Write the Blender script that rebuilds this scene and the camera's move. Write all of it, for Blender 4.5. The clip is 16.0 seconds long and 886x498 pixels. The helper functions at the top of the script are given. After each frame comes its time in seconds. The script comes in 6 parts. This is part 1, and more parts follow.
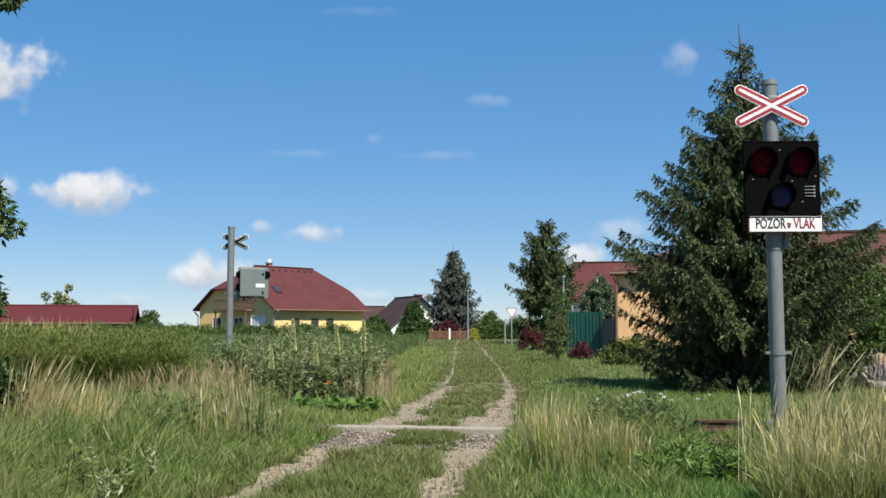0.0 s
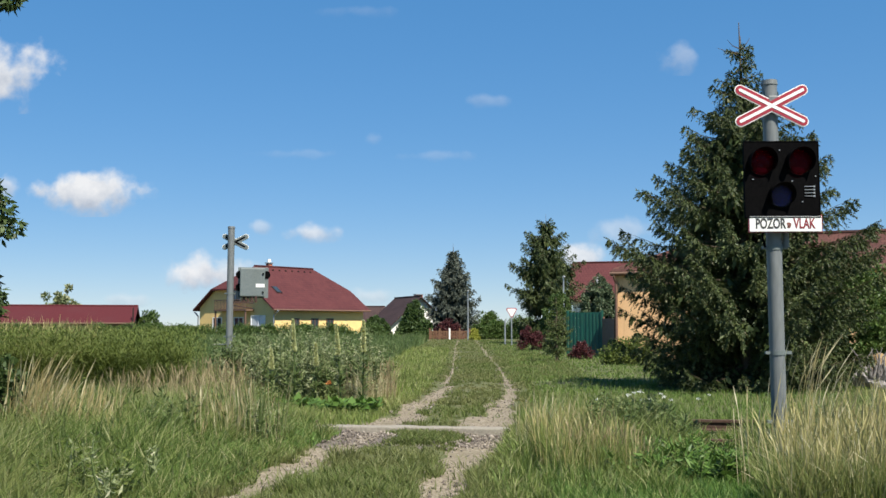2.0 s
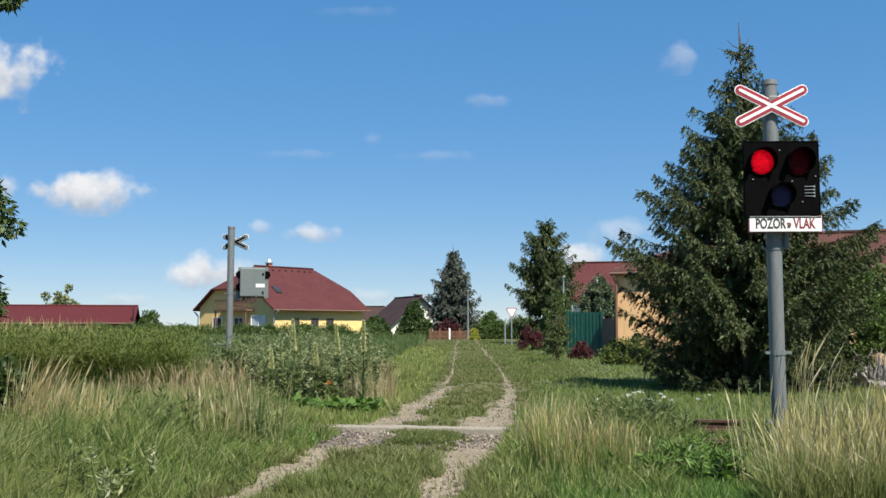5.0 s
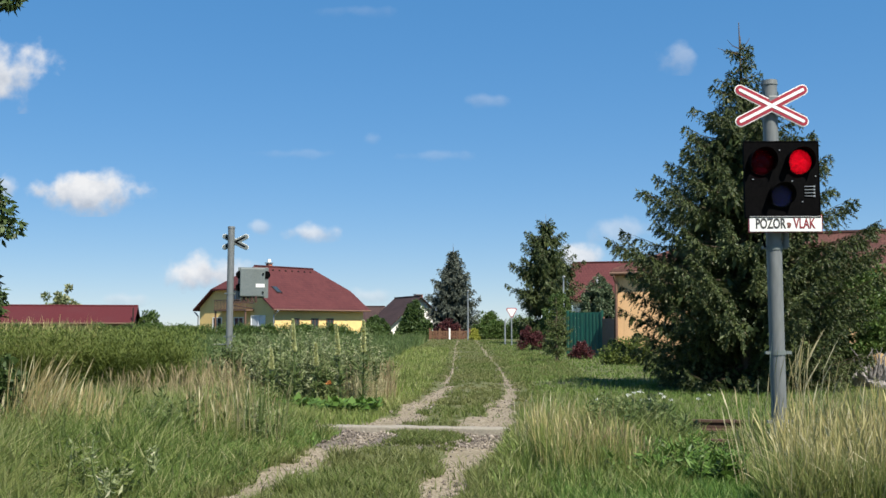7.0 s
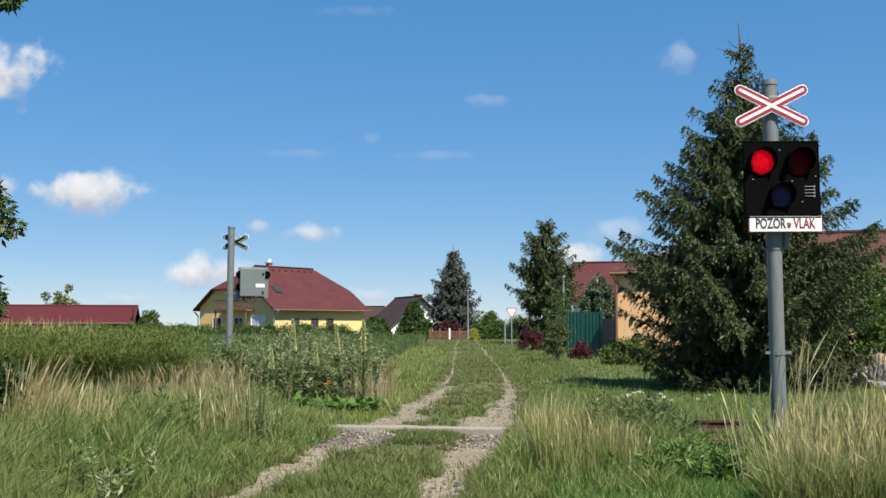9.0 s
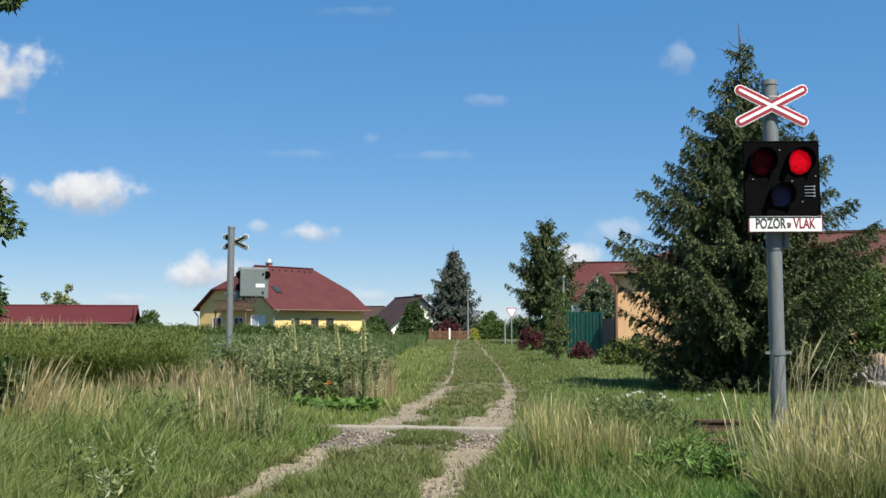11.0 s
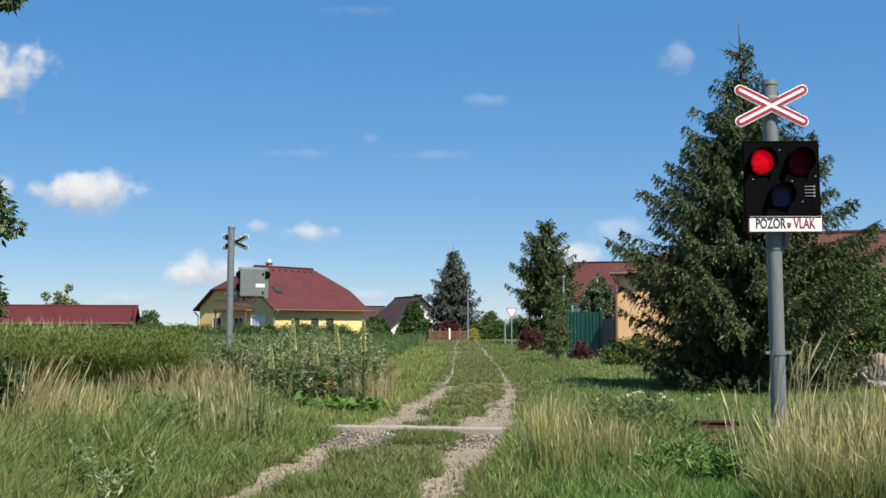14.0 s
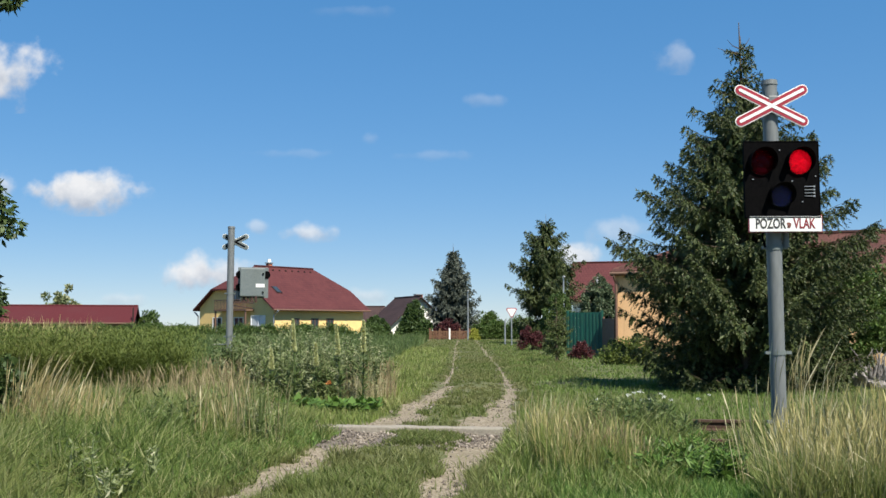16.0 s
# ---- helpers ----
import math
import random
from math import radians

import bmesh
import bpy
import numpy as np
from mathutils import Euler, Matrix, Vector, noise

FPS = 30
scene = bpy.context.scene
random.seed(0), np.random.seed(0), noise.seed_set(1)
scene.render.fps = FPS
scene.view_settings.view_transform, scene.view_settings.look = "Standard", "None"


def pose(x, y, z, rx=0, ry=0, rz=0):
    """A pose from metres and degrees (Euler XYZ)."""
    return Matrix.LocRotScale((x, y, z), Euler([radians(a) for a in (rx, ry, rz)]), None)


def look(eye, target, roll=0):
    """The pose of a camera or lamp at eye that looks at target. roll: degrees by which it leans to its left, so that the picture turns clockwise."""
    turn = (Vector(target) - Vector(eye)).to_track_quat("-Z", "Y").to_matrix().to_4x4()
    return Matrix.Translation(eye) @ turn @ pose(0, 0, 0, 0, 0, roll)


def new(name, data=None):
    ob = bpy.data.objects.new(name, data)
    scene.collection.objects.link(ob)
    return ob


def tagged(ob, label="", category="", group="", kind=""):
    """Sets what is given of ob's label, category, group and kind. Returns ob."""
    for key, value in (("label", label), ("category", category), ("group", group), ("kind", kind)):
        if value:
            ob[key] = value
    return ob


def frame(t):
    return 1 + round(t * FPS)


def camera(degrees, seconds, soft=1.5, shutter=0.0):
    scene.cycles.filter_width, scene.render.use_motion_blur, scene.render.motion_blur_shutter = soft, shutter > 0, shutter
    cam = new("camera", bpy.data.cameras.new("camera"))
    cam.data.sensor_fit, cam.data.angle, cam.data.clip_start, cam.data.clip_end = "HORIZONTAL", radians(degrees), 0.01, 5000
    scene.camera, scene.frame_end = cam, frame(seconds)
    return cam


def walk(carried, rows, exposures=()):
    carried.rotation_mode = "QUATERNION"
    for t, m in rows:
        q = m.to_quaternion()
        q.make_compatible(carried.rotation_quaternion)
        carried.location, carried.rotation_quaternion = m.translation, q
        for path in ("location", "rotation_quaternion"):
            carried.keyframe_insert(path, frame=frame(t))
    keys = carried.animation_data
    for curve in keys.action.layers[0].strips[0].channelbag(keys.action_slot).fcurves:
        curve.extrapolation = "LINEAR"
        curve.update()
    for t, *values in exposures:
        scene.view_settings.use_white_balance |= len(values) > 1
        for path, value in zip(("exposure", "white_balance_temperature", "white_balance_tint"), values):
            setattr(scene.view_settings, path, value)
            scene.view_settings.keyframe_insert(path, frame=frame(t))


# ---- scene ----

# ---------------------------------------------------------------- camera
EYE = Vector((0, 0, 1.4))
cam = camera(48.26, 16.0, soft=1.5)
cam_pose = pose(0, 0, 1.4, 94.41, 0, 0)
walk(cam, [(0, cam_pose), (16, cam_pose)], [(0, 0.9), (16, 0.9)])

# ---------------------------------------------------------------- light
SUN_EL, SUN_ROT = radians(54), radians(148)
world = bpy.data.worlds.new("world")
scene.world = world
world.use_nodes = True
wn = world.node_tree.nodes
sky = wn.new("ShaderNodeTexSky")
sky.sky_type, sky.sun_disc = "NISHITA", False
sky.sun_elevation, sky.sun_rotation = SUN_EL, SUN_ROT
sky.air_density, sky.dust_density, sky.ozone_density, sky.altitude = 0.8, 0.0, 3.0, 250
wn["Background"].inputs[1].default_value = 0.174
vivid = wn.new("ShaderNodeHueSaturation")
vivid.inputs["Saturation"].default_value = 1.78
cool = wn.new("ShaderNodeMix")
cool.data_type, cool.blend_type = "RGBA", "MULTIPLY"
cool.inputs[0].default_value, cool.inputs[7].default_value = 1.0, (0.79, 0.93, 1.19, 1)
world.node_tree.links.new(sky.outputs[0], cool.inputs[6])
even = wn.new("ShaderNodeGamma")
even.inputs[1].default_value = 0.41
world.node_tree.links.new(cool.outputs[2], even.inputs[0])
world.node_tree.links.new(even.outputs[0], vivid.inputs["Color"])
world.node_tree.links.new(vivid.outputs[0], wn["Background"].inputs[0])
sun_data = bpy.data.lights.new("sun", "SUN")
sun_data.energy, sun_data.angle, sun_data.color = 5.0, radians(0.53), (1.0, 0.95, 0.86)
sun = new("sun", sun_data)
sun_dir = Vector((math.sin(SUN_ROT) * math.cos(SUN_EL), math.cos(SUN_ROT) * math.cos(SUN_EL), math.sin(SUN_EL)))
sun.matrix_world = look(sun_dir * 60, (0, 0, 0))

# ---------------------------------------------------------------- materials
def node_mat(name):
    m = bpy.data.materials.new(name)
    m.use_nodes = True
    nt = m.node_tree
    return m, nt, nt.nodes["Principled BSDF"], nt.nodes["Material Output"]


def noise_fac(nt, scale, detail=4.0, coords="Object", stretch=None):
    tc = nt.nodes.new("ShaderNodeTexCoord")
    nz = nt.nodes.new("ShaderNodeTexNoise")
    nz.inputs["Scale"].default_value, nz.inputs["Detail"].default_value = scale, detail
    if stretch:
        mp = nt.nodes.new("ShaderNodeMapping")
        mp.inputs["Scale"].default_value = stretch
        nt.links.new(tc.outputs[coords], mp.inputs[0])
        nt.links.new(mp.outputs[0], nz.inputs["Vector"])
    else:
        nt.links.new(tc.outputs[coords], nz.inputs["Vector"])
    return nz.outputs["Fac"]


def ramp(nt, fac, stops):
    r = nt.nodes.new("ShaderNodeValToRGB")
    e = r.color_ramp.elements
    while len(e) < len(stops):
        e.new(0.5)
    for k, (p, c) in enumerate(stops):
        e[k].position, e[k].color = p, (*c, 1)
    nt.links.new(fac, r.inputs[0])
    return r.outputs[0]


def mixed(nt, a, b, fac, mode="MIX"):
    n = nt.nodes.new("ShaderNodeMix")
    n.data_type, n.blend_type = "RGBA", mode
    for sock, v in ((n.inputs[0], fac), (n.inputs[6], a), (n.inputs[7], b)):
        if hasattr(v, "is_linked"):
            nt.links.new(v, sock)
        else:
            sock.default_value = v if isinstance(v, (int, float)) else (*v, 1)
    return n.outputs[2]


def bumped(nt, bsdf, fac, strength, dist):
    b = nt.nodes.new("ShaderNodeBump")
    b.inputs["Strength"].default_value, b.inputs["Distance"].default_value = strength, dist
    nt.links.new(fac, b.inputs["Height"])
    nt.links.new(b.outputs[0], bsdf.inputs["Normal"])


def surface(name, dark, light, scale=8.0, rough=0.7, metal=0.0, bump=0.2, dist=0.01, stain=None, stretch=None):
    """Two scales of variation: fine grain between dark and light, broad stains."""
    m, nt, b, out = node_mat(name)
    fine = noise_fac(nt, scale * 6, 6, stretch=stretch)
    broad = noise_fac(nt, scale * 0.5, 3)
    col = ramp(nt, fine, [(0.3, dark), (0.7, light)])
    if stain:
        col = mixed(nt, col, stain, ramp(nt, broad, [(0.48, (0, 0, 0)), (0.75, (0.7, 0.7, 0.7))]))
    nt.links.new(col, b.inputs["Base Color"])
    b.inputs["Roughness"].default_value, b.inputs["Metallic"].default_value = rough, metal
    b.inputs["Specular IOR Level"].default_value = 0.5 if rough < 0.8 else 0.2
    if bump:
        bumped(nt, b, fine, bump, dist)
    return m


def leaf_mat(name, stops, see=0.35, rough=0.55, broad=0.6, warm=None):
    """Foliage: each leaf or blade has a tint of its own, patches differ, light comes through."""
    m, nt, b, out = node_mat(name)
    geo = nt.nodes.new("ShaderNodeNewGeometry")
    col = ramp(nt, geo.outputs["Random Per Island"], stops)
    if warm:
        col = mixed(nt, col, warm, ramp(nt, noise_fac(nt, broad, 3), [(0.45, (0, 0, 0)), (0.72, (0.75, 0.75, 0.75))]))
    nt.links.new(col, b.inputs["Base Color"])
    b.inputs["Roughness"].default_value = rough
    b.inputs["Specular IOR Level"].default_value = 0.3
    tr = nt.nodes.new("ShaderNodeBsdfTranslucent")
    nt.links.new(col, tr.inputs[0])
    mx = nt.nodes.new("ShaderNodeMixShader")
    mx.inputs[0].default_value = see
    nt.links.new(b.outputs[0], mx.inputs[1])
    nt.links.new(tr.outputs[0], mx.inputs[2])
    nt.links.new(mx.outputs[0], out.inputs[0])
    return m


def glow_mat(name, colour, strength):
    """A lit reflector: brightest round the filament, ribbed by the lens."""
    m, nt, b, out = node_mat(name)
    b.inputs["Base Color"].default_value = (*colour, 1)
    tc = nt.nodes.new("ShaderNodeTexCoord")
    ln = nt.nodes.new("ShaderNodeVectorMath")
    ln.operation = "LENGTH"
    nt.links.new(tc.outputs["Object"], ln.inputs[0])
    spread = ramp(nt, ln.outputs["Value"], [(0.0, (0.75, 0.75, 0.75)), (0.02, (1.15, 1.15, 1.15)), (0.075, (0.85, 0.85, 0.85)), (0.125, (0.35, 0.35, 0.35))])
    ribs = ramp(nt, noise_fac(nt, 45, 2), [(0.35, (0.4, 0.4, 0.4)), (0.65, (1, 1, 1))])
    nt.links.new(mixed(nt, mixed(nt, spread, ribs, 1.0, "MULTIPLY"), colour, 1.0, "MULTIPLY"), b.inputs["Emission Color"])
    b.inputs["Emission Strength"].default_value = strength
    return m


def lens_mat(name, tint, body, share):
    """Coloured signal glass: a tinted clear layer, some body colour, a glossy face."""
    m, nt, b, out = node_mat(name)
    b.inputs["Base Color"].default_value = (*body, 1)
    b.inputs["Roughness"].default_value = 0.3
    b.inputs["Specular IOR Level"].default_value = 0.2
    t = nt.nodes.new("ShaderNodeBsdfTransparent")
    t.inputs[0].default_value = (*tint, 1)
    mx = nt.nodes.new("ShaderNodeMixShader")
    mx.inputs[0].default_value = share
    nt.links.new(t.outputs[0], mx.inputs[1])
    nt.links.new(b.outputs[0], mx.inputs[2])
    nt.links.new(mx.outputs[0], out.inputs[0])
    return m


def roof_mat(name, dark, light, course=0.35):
    """Roof covering with courses of tile, in relief and slightly uneven colour."""
    m, nt, b, out = node_mat(name)
    tc = nt.nodes.new("ShaderNodeTexCoord")
    br = nt.nodes.new("ShaderNodeTexBrick")
    br.inputs["Scale"].default_value = 1.0
    br.inputs["Brick Width"].default_value, br.inputs["Row Height"].default_value = 0.3, course
    br.inputs["Mortar Size"].default_value, br.inputs["Mortar Smooth"].default_value = 0.03, 0.6
    br.inputs["Color1"].default_value, br.inputs["Color2"].default_value = (*dark, 1), (*light, 1)
    br.inputs["Mortar"].default_value = (*[c * 0.55 for c in dark], 1)
    nt.links.new(tc.outputs["UV"], br.inputs["Vector"])
    col = mixed(nt, br.outputs["Color"], light, ramp(nt, noise_fac(nt, 0.7, 5), [(0.4, (0, 0, 0)), (0.7, (0.6, 0.6, 0.6))]))
    nt.links.new(col, b.inputs["Base Color"])
    b.inputs["Roughness"].default_value = 0.8
    b.inputs["Specular IOR Level"].default_value = 0.2
    bumped(nt, b, br.outputs["Fac"], 0.4, -0.02)
    return m


M_GRASS = leaf_mat("grass_green", [(0, (0.055, 0.09, 0.016)), (0.5, (0.135, 0.195, 0.042)), (0.82, (0.25, 0.295, 0.09)), (1, (0.45, 0.41, 0.22))], 0.4, broad=0.5, warm=(0.215, 0.225, 0.075))
M_VERGE = leaf_mat("verge_green", [(0, (0.12, 0.17, 0.032)), (0.5, (0.18, 0.235, 0.055)), (0.85, (0.25, 0.285, 0.085)), (1, (0.38, 0.35, 0.17))], 0.4, broad=0.4, warm=(0.25, 0.26, 0.09))
M_LAWN = leaf_mat("lawn_green", [(0, (0.09, 0.125, 0.028)), (0.6, (0.13, 0.165, 0.04)), (1, (0.22, 0.22, 0.09))], 0.4, broad=0.35, warm=(0.21, 0.195, 0.085))
M_TURF = leaf_mat("turf_green", [(0, (0.085, 0.145, 0.026)), (0.6, (0.125, 0.2, 0.038)), (1, (0.21, 0.255, 0.08))], 0.4, broad=0.3, warm=(0.17, 0.19, 0.06))
M_STRAW = leaf_mat("pale_straw", [(0, (0.27, 0.225, 0.1)), (0.6, (0.4, 0.35, 0.19)), (1, (0.58, 0.53, 0.35))], 0.25)
M_LUSH = leaf_mat("grass_lush", [(0, (0.05, 0.115, 0.018)), (0.6, (0.11, 0.205, 0.04)), (1, (0.22, 0.3, 0.09))], 0.4)
M_DRY = leaf_mat("grass_dry", [(0, (0.24, 0.2, 0.07)), (0.5, (0.36, 0.31, 0.125)), (1, (0.5, 0.44, 0.21))], 0.3, broad=1.0, warm=(0.22, 0.23, 0.075))
M_GOLD = leaf_mat("golden_straw", [(0, (0.28, 0.225, 0.095)), (0.6, (0.43, 0.355, 0.175)), (1, (0.62, 0.56, 0.36))], 0.3)
M_REED = leaf_mat("grass_brown", [(0, (0.2, 0.15, 0.075)), (0.5, (0.3, 0.235, 0.125)), (1, (0.4, 0.33, 0.19))], 0.3)
M_FIELD = leaf_mat("crop_green", [(0, (0.06, 0.1, 0.03)), (0.6, (0.085, 0.135, 0.04)), (1, (0.13, 0.16, 0.06))], 0.35, broad=0.08, warm=(0.13, 0.16, 0.05))
M_WEED = leaf_mat("weed_leaf", [(0, (0.06, 0.092, 0.026)), (0.6, (0.108, 0.15, 0.045)), (1, (0.21, 0.235, 0.1))], 0.3)
M_GOLDENROD = leaf_mat("thicket_leaf", [(0, (0.06, 0.09, 0.014)), (0.6, (0.095, 0.132, 0.022)), (1, (0.15, 0.18, 0.038))], 0.35, broad=0.6, warm=(0.17, 0.19, 0.05))
M_THISTLE = leaf_mat("grey_weed", [(0, (0.11, 0.14, 0.058)), (0.5, (0.18, 0.212, 0.092)), (0.8, (0.26, 0.28, 0.14)), (1, (0.4, 0.39, 0.25))], 0.25)
M_BROAD = leaf_mat("broad_leaf", [(0, (0.06, 0.12, 0.02)), (1, (0.12, 0.2, 0.042))], 0.3, rough=0.45)
M_SPRUCE = leaf_mat("spruce_needles", [(0, (0.022, 0.036, 0.011)), (0.5, (0.042, 0.062, 0.019)), (0.9, (0.085, 0.108, 0.032)), (1, (0.12, 0.098, 0.05))], 0.05, broad=0.8, warm=(0.066, 0.085, 0.024))
M_SPRUCE_YOUNG = leaf_mat("young_spruce_needles", [(0, (0.03, 0.048, 0.012)), (0.6, (0.065, 0.092, 0.022)), (1, (0.13, 0.15, 0.04))], 0.06)
M_SPRUCE_BLUE = leaf_mat("blue_spruce_needles", [(0, (0.05, 0.06, 0.045)), (0.7, (0.085, 0.1, 0.075)), (1, (0.13, 0.15, 0.115))], 0.15)
M_TREE = leaf_mat("tree_leaf", [(0, (0.04, 0.08, 0.015)), (0.6, (0.07, 0.12, 0.025)), (1, (0.13, 0.17, 0.05))], 0.3)
M_WALNUT = leaf_mat("walnut_leaf", [(0, (0.028, 0.05, 0.012)), (0.6, (0.048, 0.08, 0.02)), (1, (0.09, 0.125, 0.04))], 0.25)
M_THUJA = leaf_mat("thuja_leaf", [(0, (0.04, 0.085, 0.02)), (1, (0.085, 0.12, 0.026))], 0.2)
M_THUJA_DARK = leaf_mat("dark_thuja_leaf", [(0, (0.025, 0.055, 0.014)), (1, (0.06, 0.095, 0.022))], 0.08)
M_RED_LEAF = leaf_mat("red_leaf", [(0, (0.045, 0.014, 0.016)), (1, (0.11, 0.03, 0.03))], 0.25)
M_PINE = leaf_mat("pine_needles", [(0, (0.045, 0.075, 0.035)), (0.6, (0.085, 0.12, 0.06)), (1, (0.15, 0.18, 0.1))], 0.15)
M_YELLOW_LEAF = leaf_mat("yellow_leaf", [(0, (0.25, 0.27, 0.04)), (1, (0.4, 0.4, 0.07))], 0.3)
M_FLOWER = leaf_mat("white_flower", [(0, (0.7, 0.7, 0.62)), (1, (0.85, 0.85, 0.8))], 0.3)
M_ORANGE = leaf_mat("orange_flower", [(0, (0.36, 0.11, 0.025)), (1, (0.42, 0.17, 0.05))], 0.3)
M_MULLEIN = leaf_mat("mullein_spike", [(0, (0.4, 0.43, 0.2)), (1, (0.65, 0.65, 0.36))], 0.3)
M_BARK = surface("bark", (0.07, 0.05, 0.035), (0.16, 0.125, 0.09), 10, 0.9, bump=0.6, dist=0.02)
M_TWIG = surface("twig", (0.06, 0.045, 0.03), (0.12, 0.09, 0.06), 14, 0.9, bump=0.3)
M_SOIL = surface("meadow_soil", (0.07, 0.078, 0.03), (0.11, 0.115, 0.048), 1.6, 0.95, bump=0.6, dist=0.03, stain=(0.1, 0.085, 0.05))
M_DIRT = surface("sandy_dirt", (0.103, 0.0817, 0.0533), (0.301, 0.254, 0.185), 4.5, 0.95, bump=0.7, dist=0.03, stain=(0.15, 0.13, 0.08))
M_GRAVEL = surface("ballast", (0.075, 0.062, 0.054), (0.2, 0.168, 0.14), 9, 0.95, bump=0.9, dist=0.03, stain=(0.2, 0.17, 0.14))
M_STONE = leaf_mat("stone", [(0, (0.08, 0.066, 0.055)), (0.6, (0.165, 0.138, 0.11)), (1, (0.3, 0.26, 0.21))], 0.0, rough=0.95)
M_CONCRETE = surface("weathered_concrete", (0.19, 0.17, 0.135), (0.29, 0.26, 0.21), 6, 0.9, bump=0.5, stain=(0.22, 0.2, 0.15))
M_RUST = surface("rusty_steel", (0.0385, 0.0193, 0.0121), (0.088, 0.0468, 0.0303), 9, 0.75, 0.3, bump=0.3, stain=(0.05, 0.035, 0.028))
M_RUST_PALE = surface("rust_stain", (0.05, 0.02, 0.018), (0.25, 0.1, 0.08), 5, 0.8, bump=0.2, stain=(0.06, 0.03, 0.03))
M_POLE = surface("grey_pole_paint", (0.116, 0.126, 0.126), (0.165, 0.174, 0.172), 5, 0.5, 0.1, bump=0.06, stain=(0.14, 0.15, 0.135), stretch=(1, 1, 0.25))
M_BOX = surface("grey_green_paint", (0.115, 0.137, 0.133), (0.151, 0.173, 0.166), 4, 0.5, 0.1, bump=0.05, stain=(0.11, 0.125, 0.11))
M_BLACK = surface("black_board_paint", (0.00173, 0.00173, 0.00194), (0.00389, 0.00367, 0.00389), 7, 0.85, bump=0.05, stain=(0.004, 0.0038, 0.0038))
M_BLACK.node_tree.nodes["Principled BSDF"].inputs["Specular IOR Level"].default_value = 0.03
M_BLACK_IN = surface("matt_black", (0.00288, 0.00288, 0.00288), (0.00648, 0.00648, 0.00648), 12, 0.9, bump=0.0)
M_WHITE = surface("white_sign_paint", (0.66, 0.66, 0.63), (0.8, 0.8, 0.77), 4, 0.4, bump=0.02, stain=(0.6, 0.59, 0.54))
M_SIGN_RED = surface("red_sign_paint", (0.25, 0.016, 0.028), (0.315, 0.025, 0.038), 5, 0.4, bump=0.02)
M_DARK_RED = surface("dark_red_ink", (0.16, 0.012, 0.018), (0.22, 0.02, 0.028), 20, 0.6, bump=0)
M_INK = surface("black_ink", (0.015, 0.015, 0.015), (0.03, 0.028, 0.026), 20, 0.6, bump=0)
M_STEEL = surface("galvanised_steel", (0.3, 0.31, 0.32), (0.45, 0.46, 0.46), 12, 0.45, 0.7, bump=0.1)
M_RED_ROOF = roof_mat("red_roof", (0.07, 0.019, 0.02), (0.09, 0.027, 0.026))
M_SHED_ROOF = surface("red_sheet_roof", (0.062, 0.0112, 0.0136), (0.0775, 0.0149, 0.0174), 1.2, 0.85, 0.0, bump=0.1, stain=(0.07, 0.018, 0.02))
M_BROWN_ROOF = roof_mat("brown_roof", (0.0682, 0.0279, 0.0217), (0.0992, 0.0422, 0.031))
M_DARK_ROOF = roof_mat("dark_roof", (0.0372, 0.0223, 0.0211), (0.0558, 0.0341, 0.031))
M_YELLOW = surface("yellow_render", (0.72, 0.5, 0.19), (0.78, 0.56, 0.24), 3, 0.9, bump=0.15, stain=(0.66, 0.46, 0.2))
M_ORANGE_WALL = surface("orange_render", (0.66, 0.4, 0.2), (0.73, 0.46, 0.24), 3, 0.9, bump=0.15, stain=(0.6, 0.37, 0.18))
M_PALE_WALL = surface("pale_render", (0.7, 0.68, 0.62), (0.8, 0.78, 0.72), 3, 0.9, bump=0.15)
M_FRAME = surface("white_window_frame", (0.7, 0.7, 0.68), (0.8, 0.8, 0.78), 6, 0.5, bump=0.02)
M_WOODBROWN = surface("brown_stained_wood", (0.1, 0.055, 0.035), (0.17, 0.095, 0.06), 5, 0.75, bump=0.3, stretch=(6, 6, 1))
M_FENCE = surface("fence_board", (0.11, 0.058, 0.034), (0.185, 0.1, 0.06), 4, 0.8, bump=0.3, stretch=(6, 6, 1))
M_GREEN = surface("green_sheet_metal", (0.00864, 0.072, 0.054), (0.0144, 0.101, 0.072), 3, 0.5, 0.1, bump=0.1, stain=(0.025, 0.1, 0.07))
M_BRICKRED = surface("chimney_brick", (0.3, 0.1, 0.06), (0.42, 0.17, 0.1), 6, 0.9, bump=0.4)
M_DEADWOOD = surface("grey_dead_wood", (0.16, 0.145, 0.135), (0.34, 0.31, 0.29), 6, 0.9, bump=0.8, dist=0.04, stretch=(1, 1, 0.3))
M_SAND = surface("ochre_earth", (0.216, 0.144, 0.066), (0.3, 0.21, 0.108), 5, 0.95, bump=0.6, dist=0.03)
M_BIRD = surface("dark_feathers", (0.01, 0.01, 0.012), (0.03, 0.03, 0.035), 30, 0.7, bump=0)


def glass_mat():
    m, nt, b, out = node_mat("window_glass")
    b.inputs["Base Color"].default_value = (0.03, 0.04, 0.045, 1)
    b.inputs["Roughness"].default_value = 0.08
    return m


M_GLASS = glass_mat()
# smooth opaque pane in pale blue-grey, used on the terrace door
M_PALE_PANE = surface("pale_pane", (0.5, 0.53, 0.55), (0.62, 0.65, 0.67), 2, 0.12, bump=0)

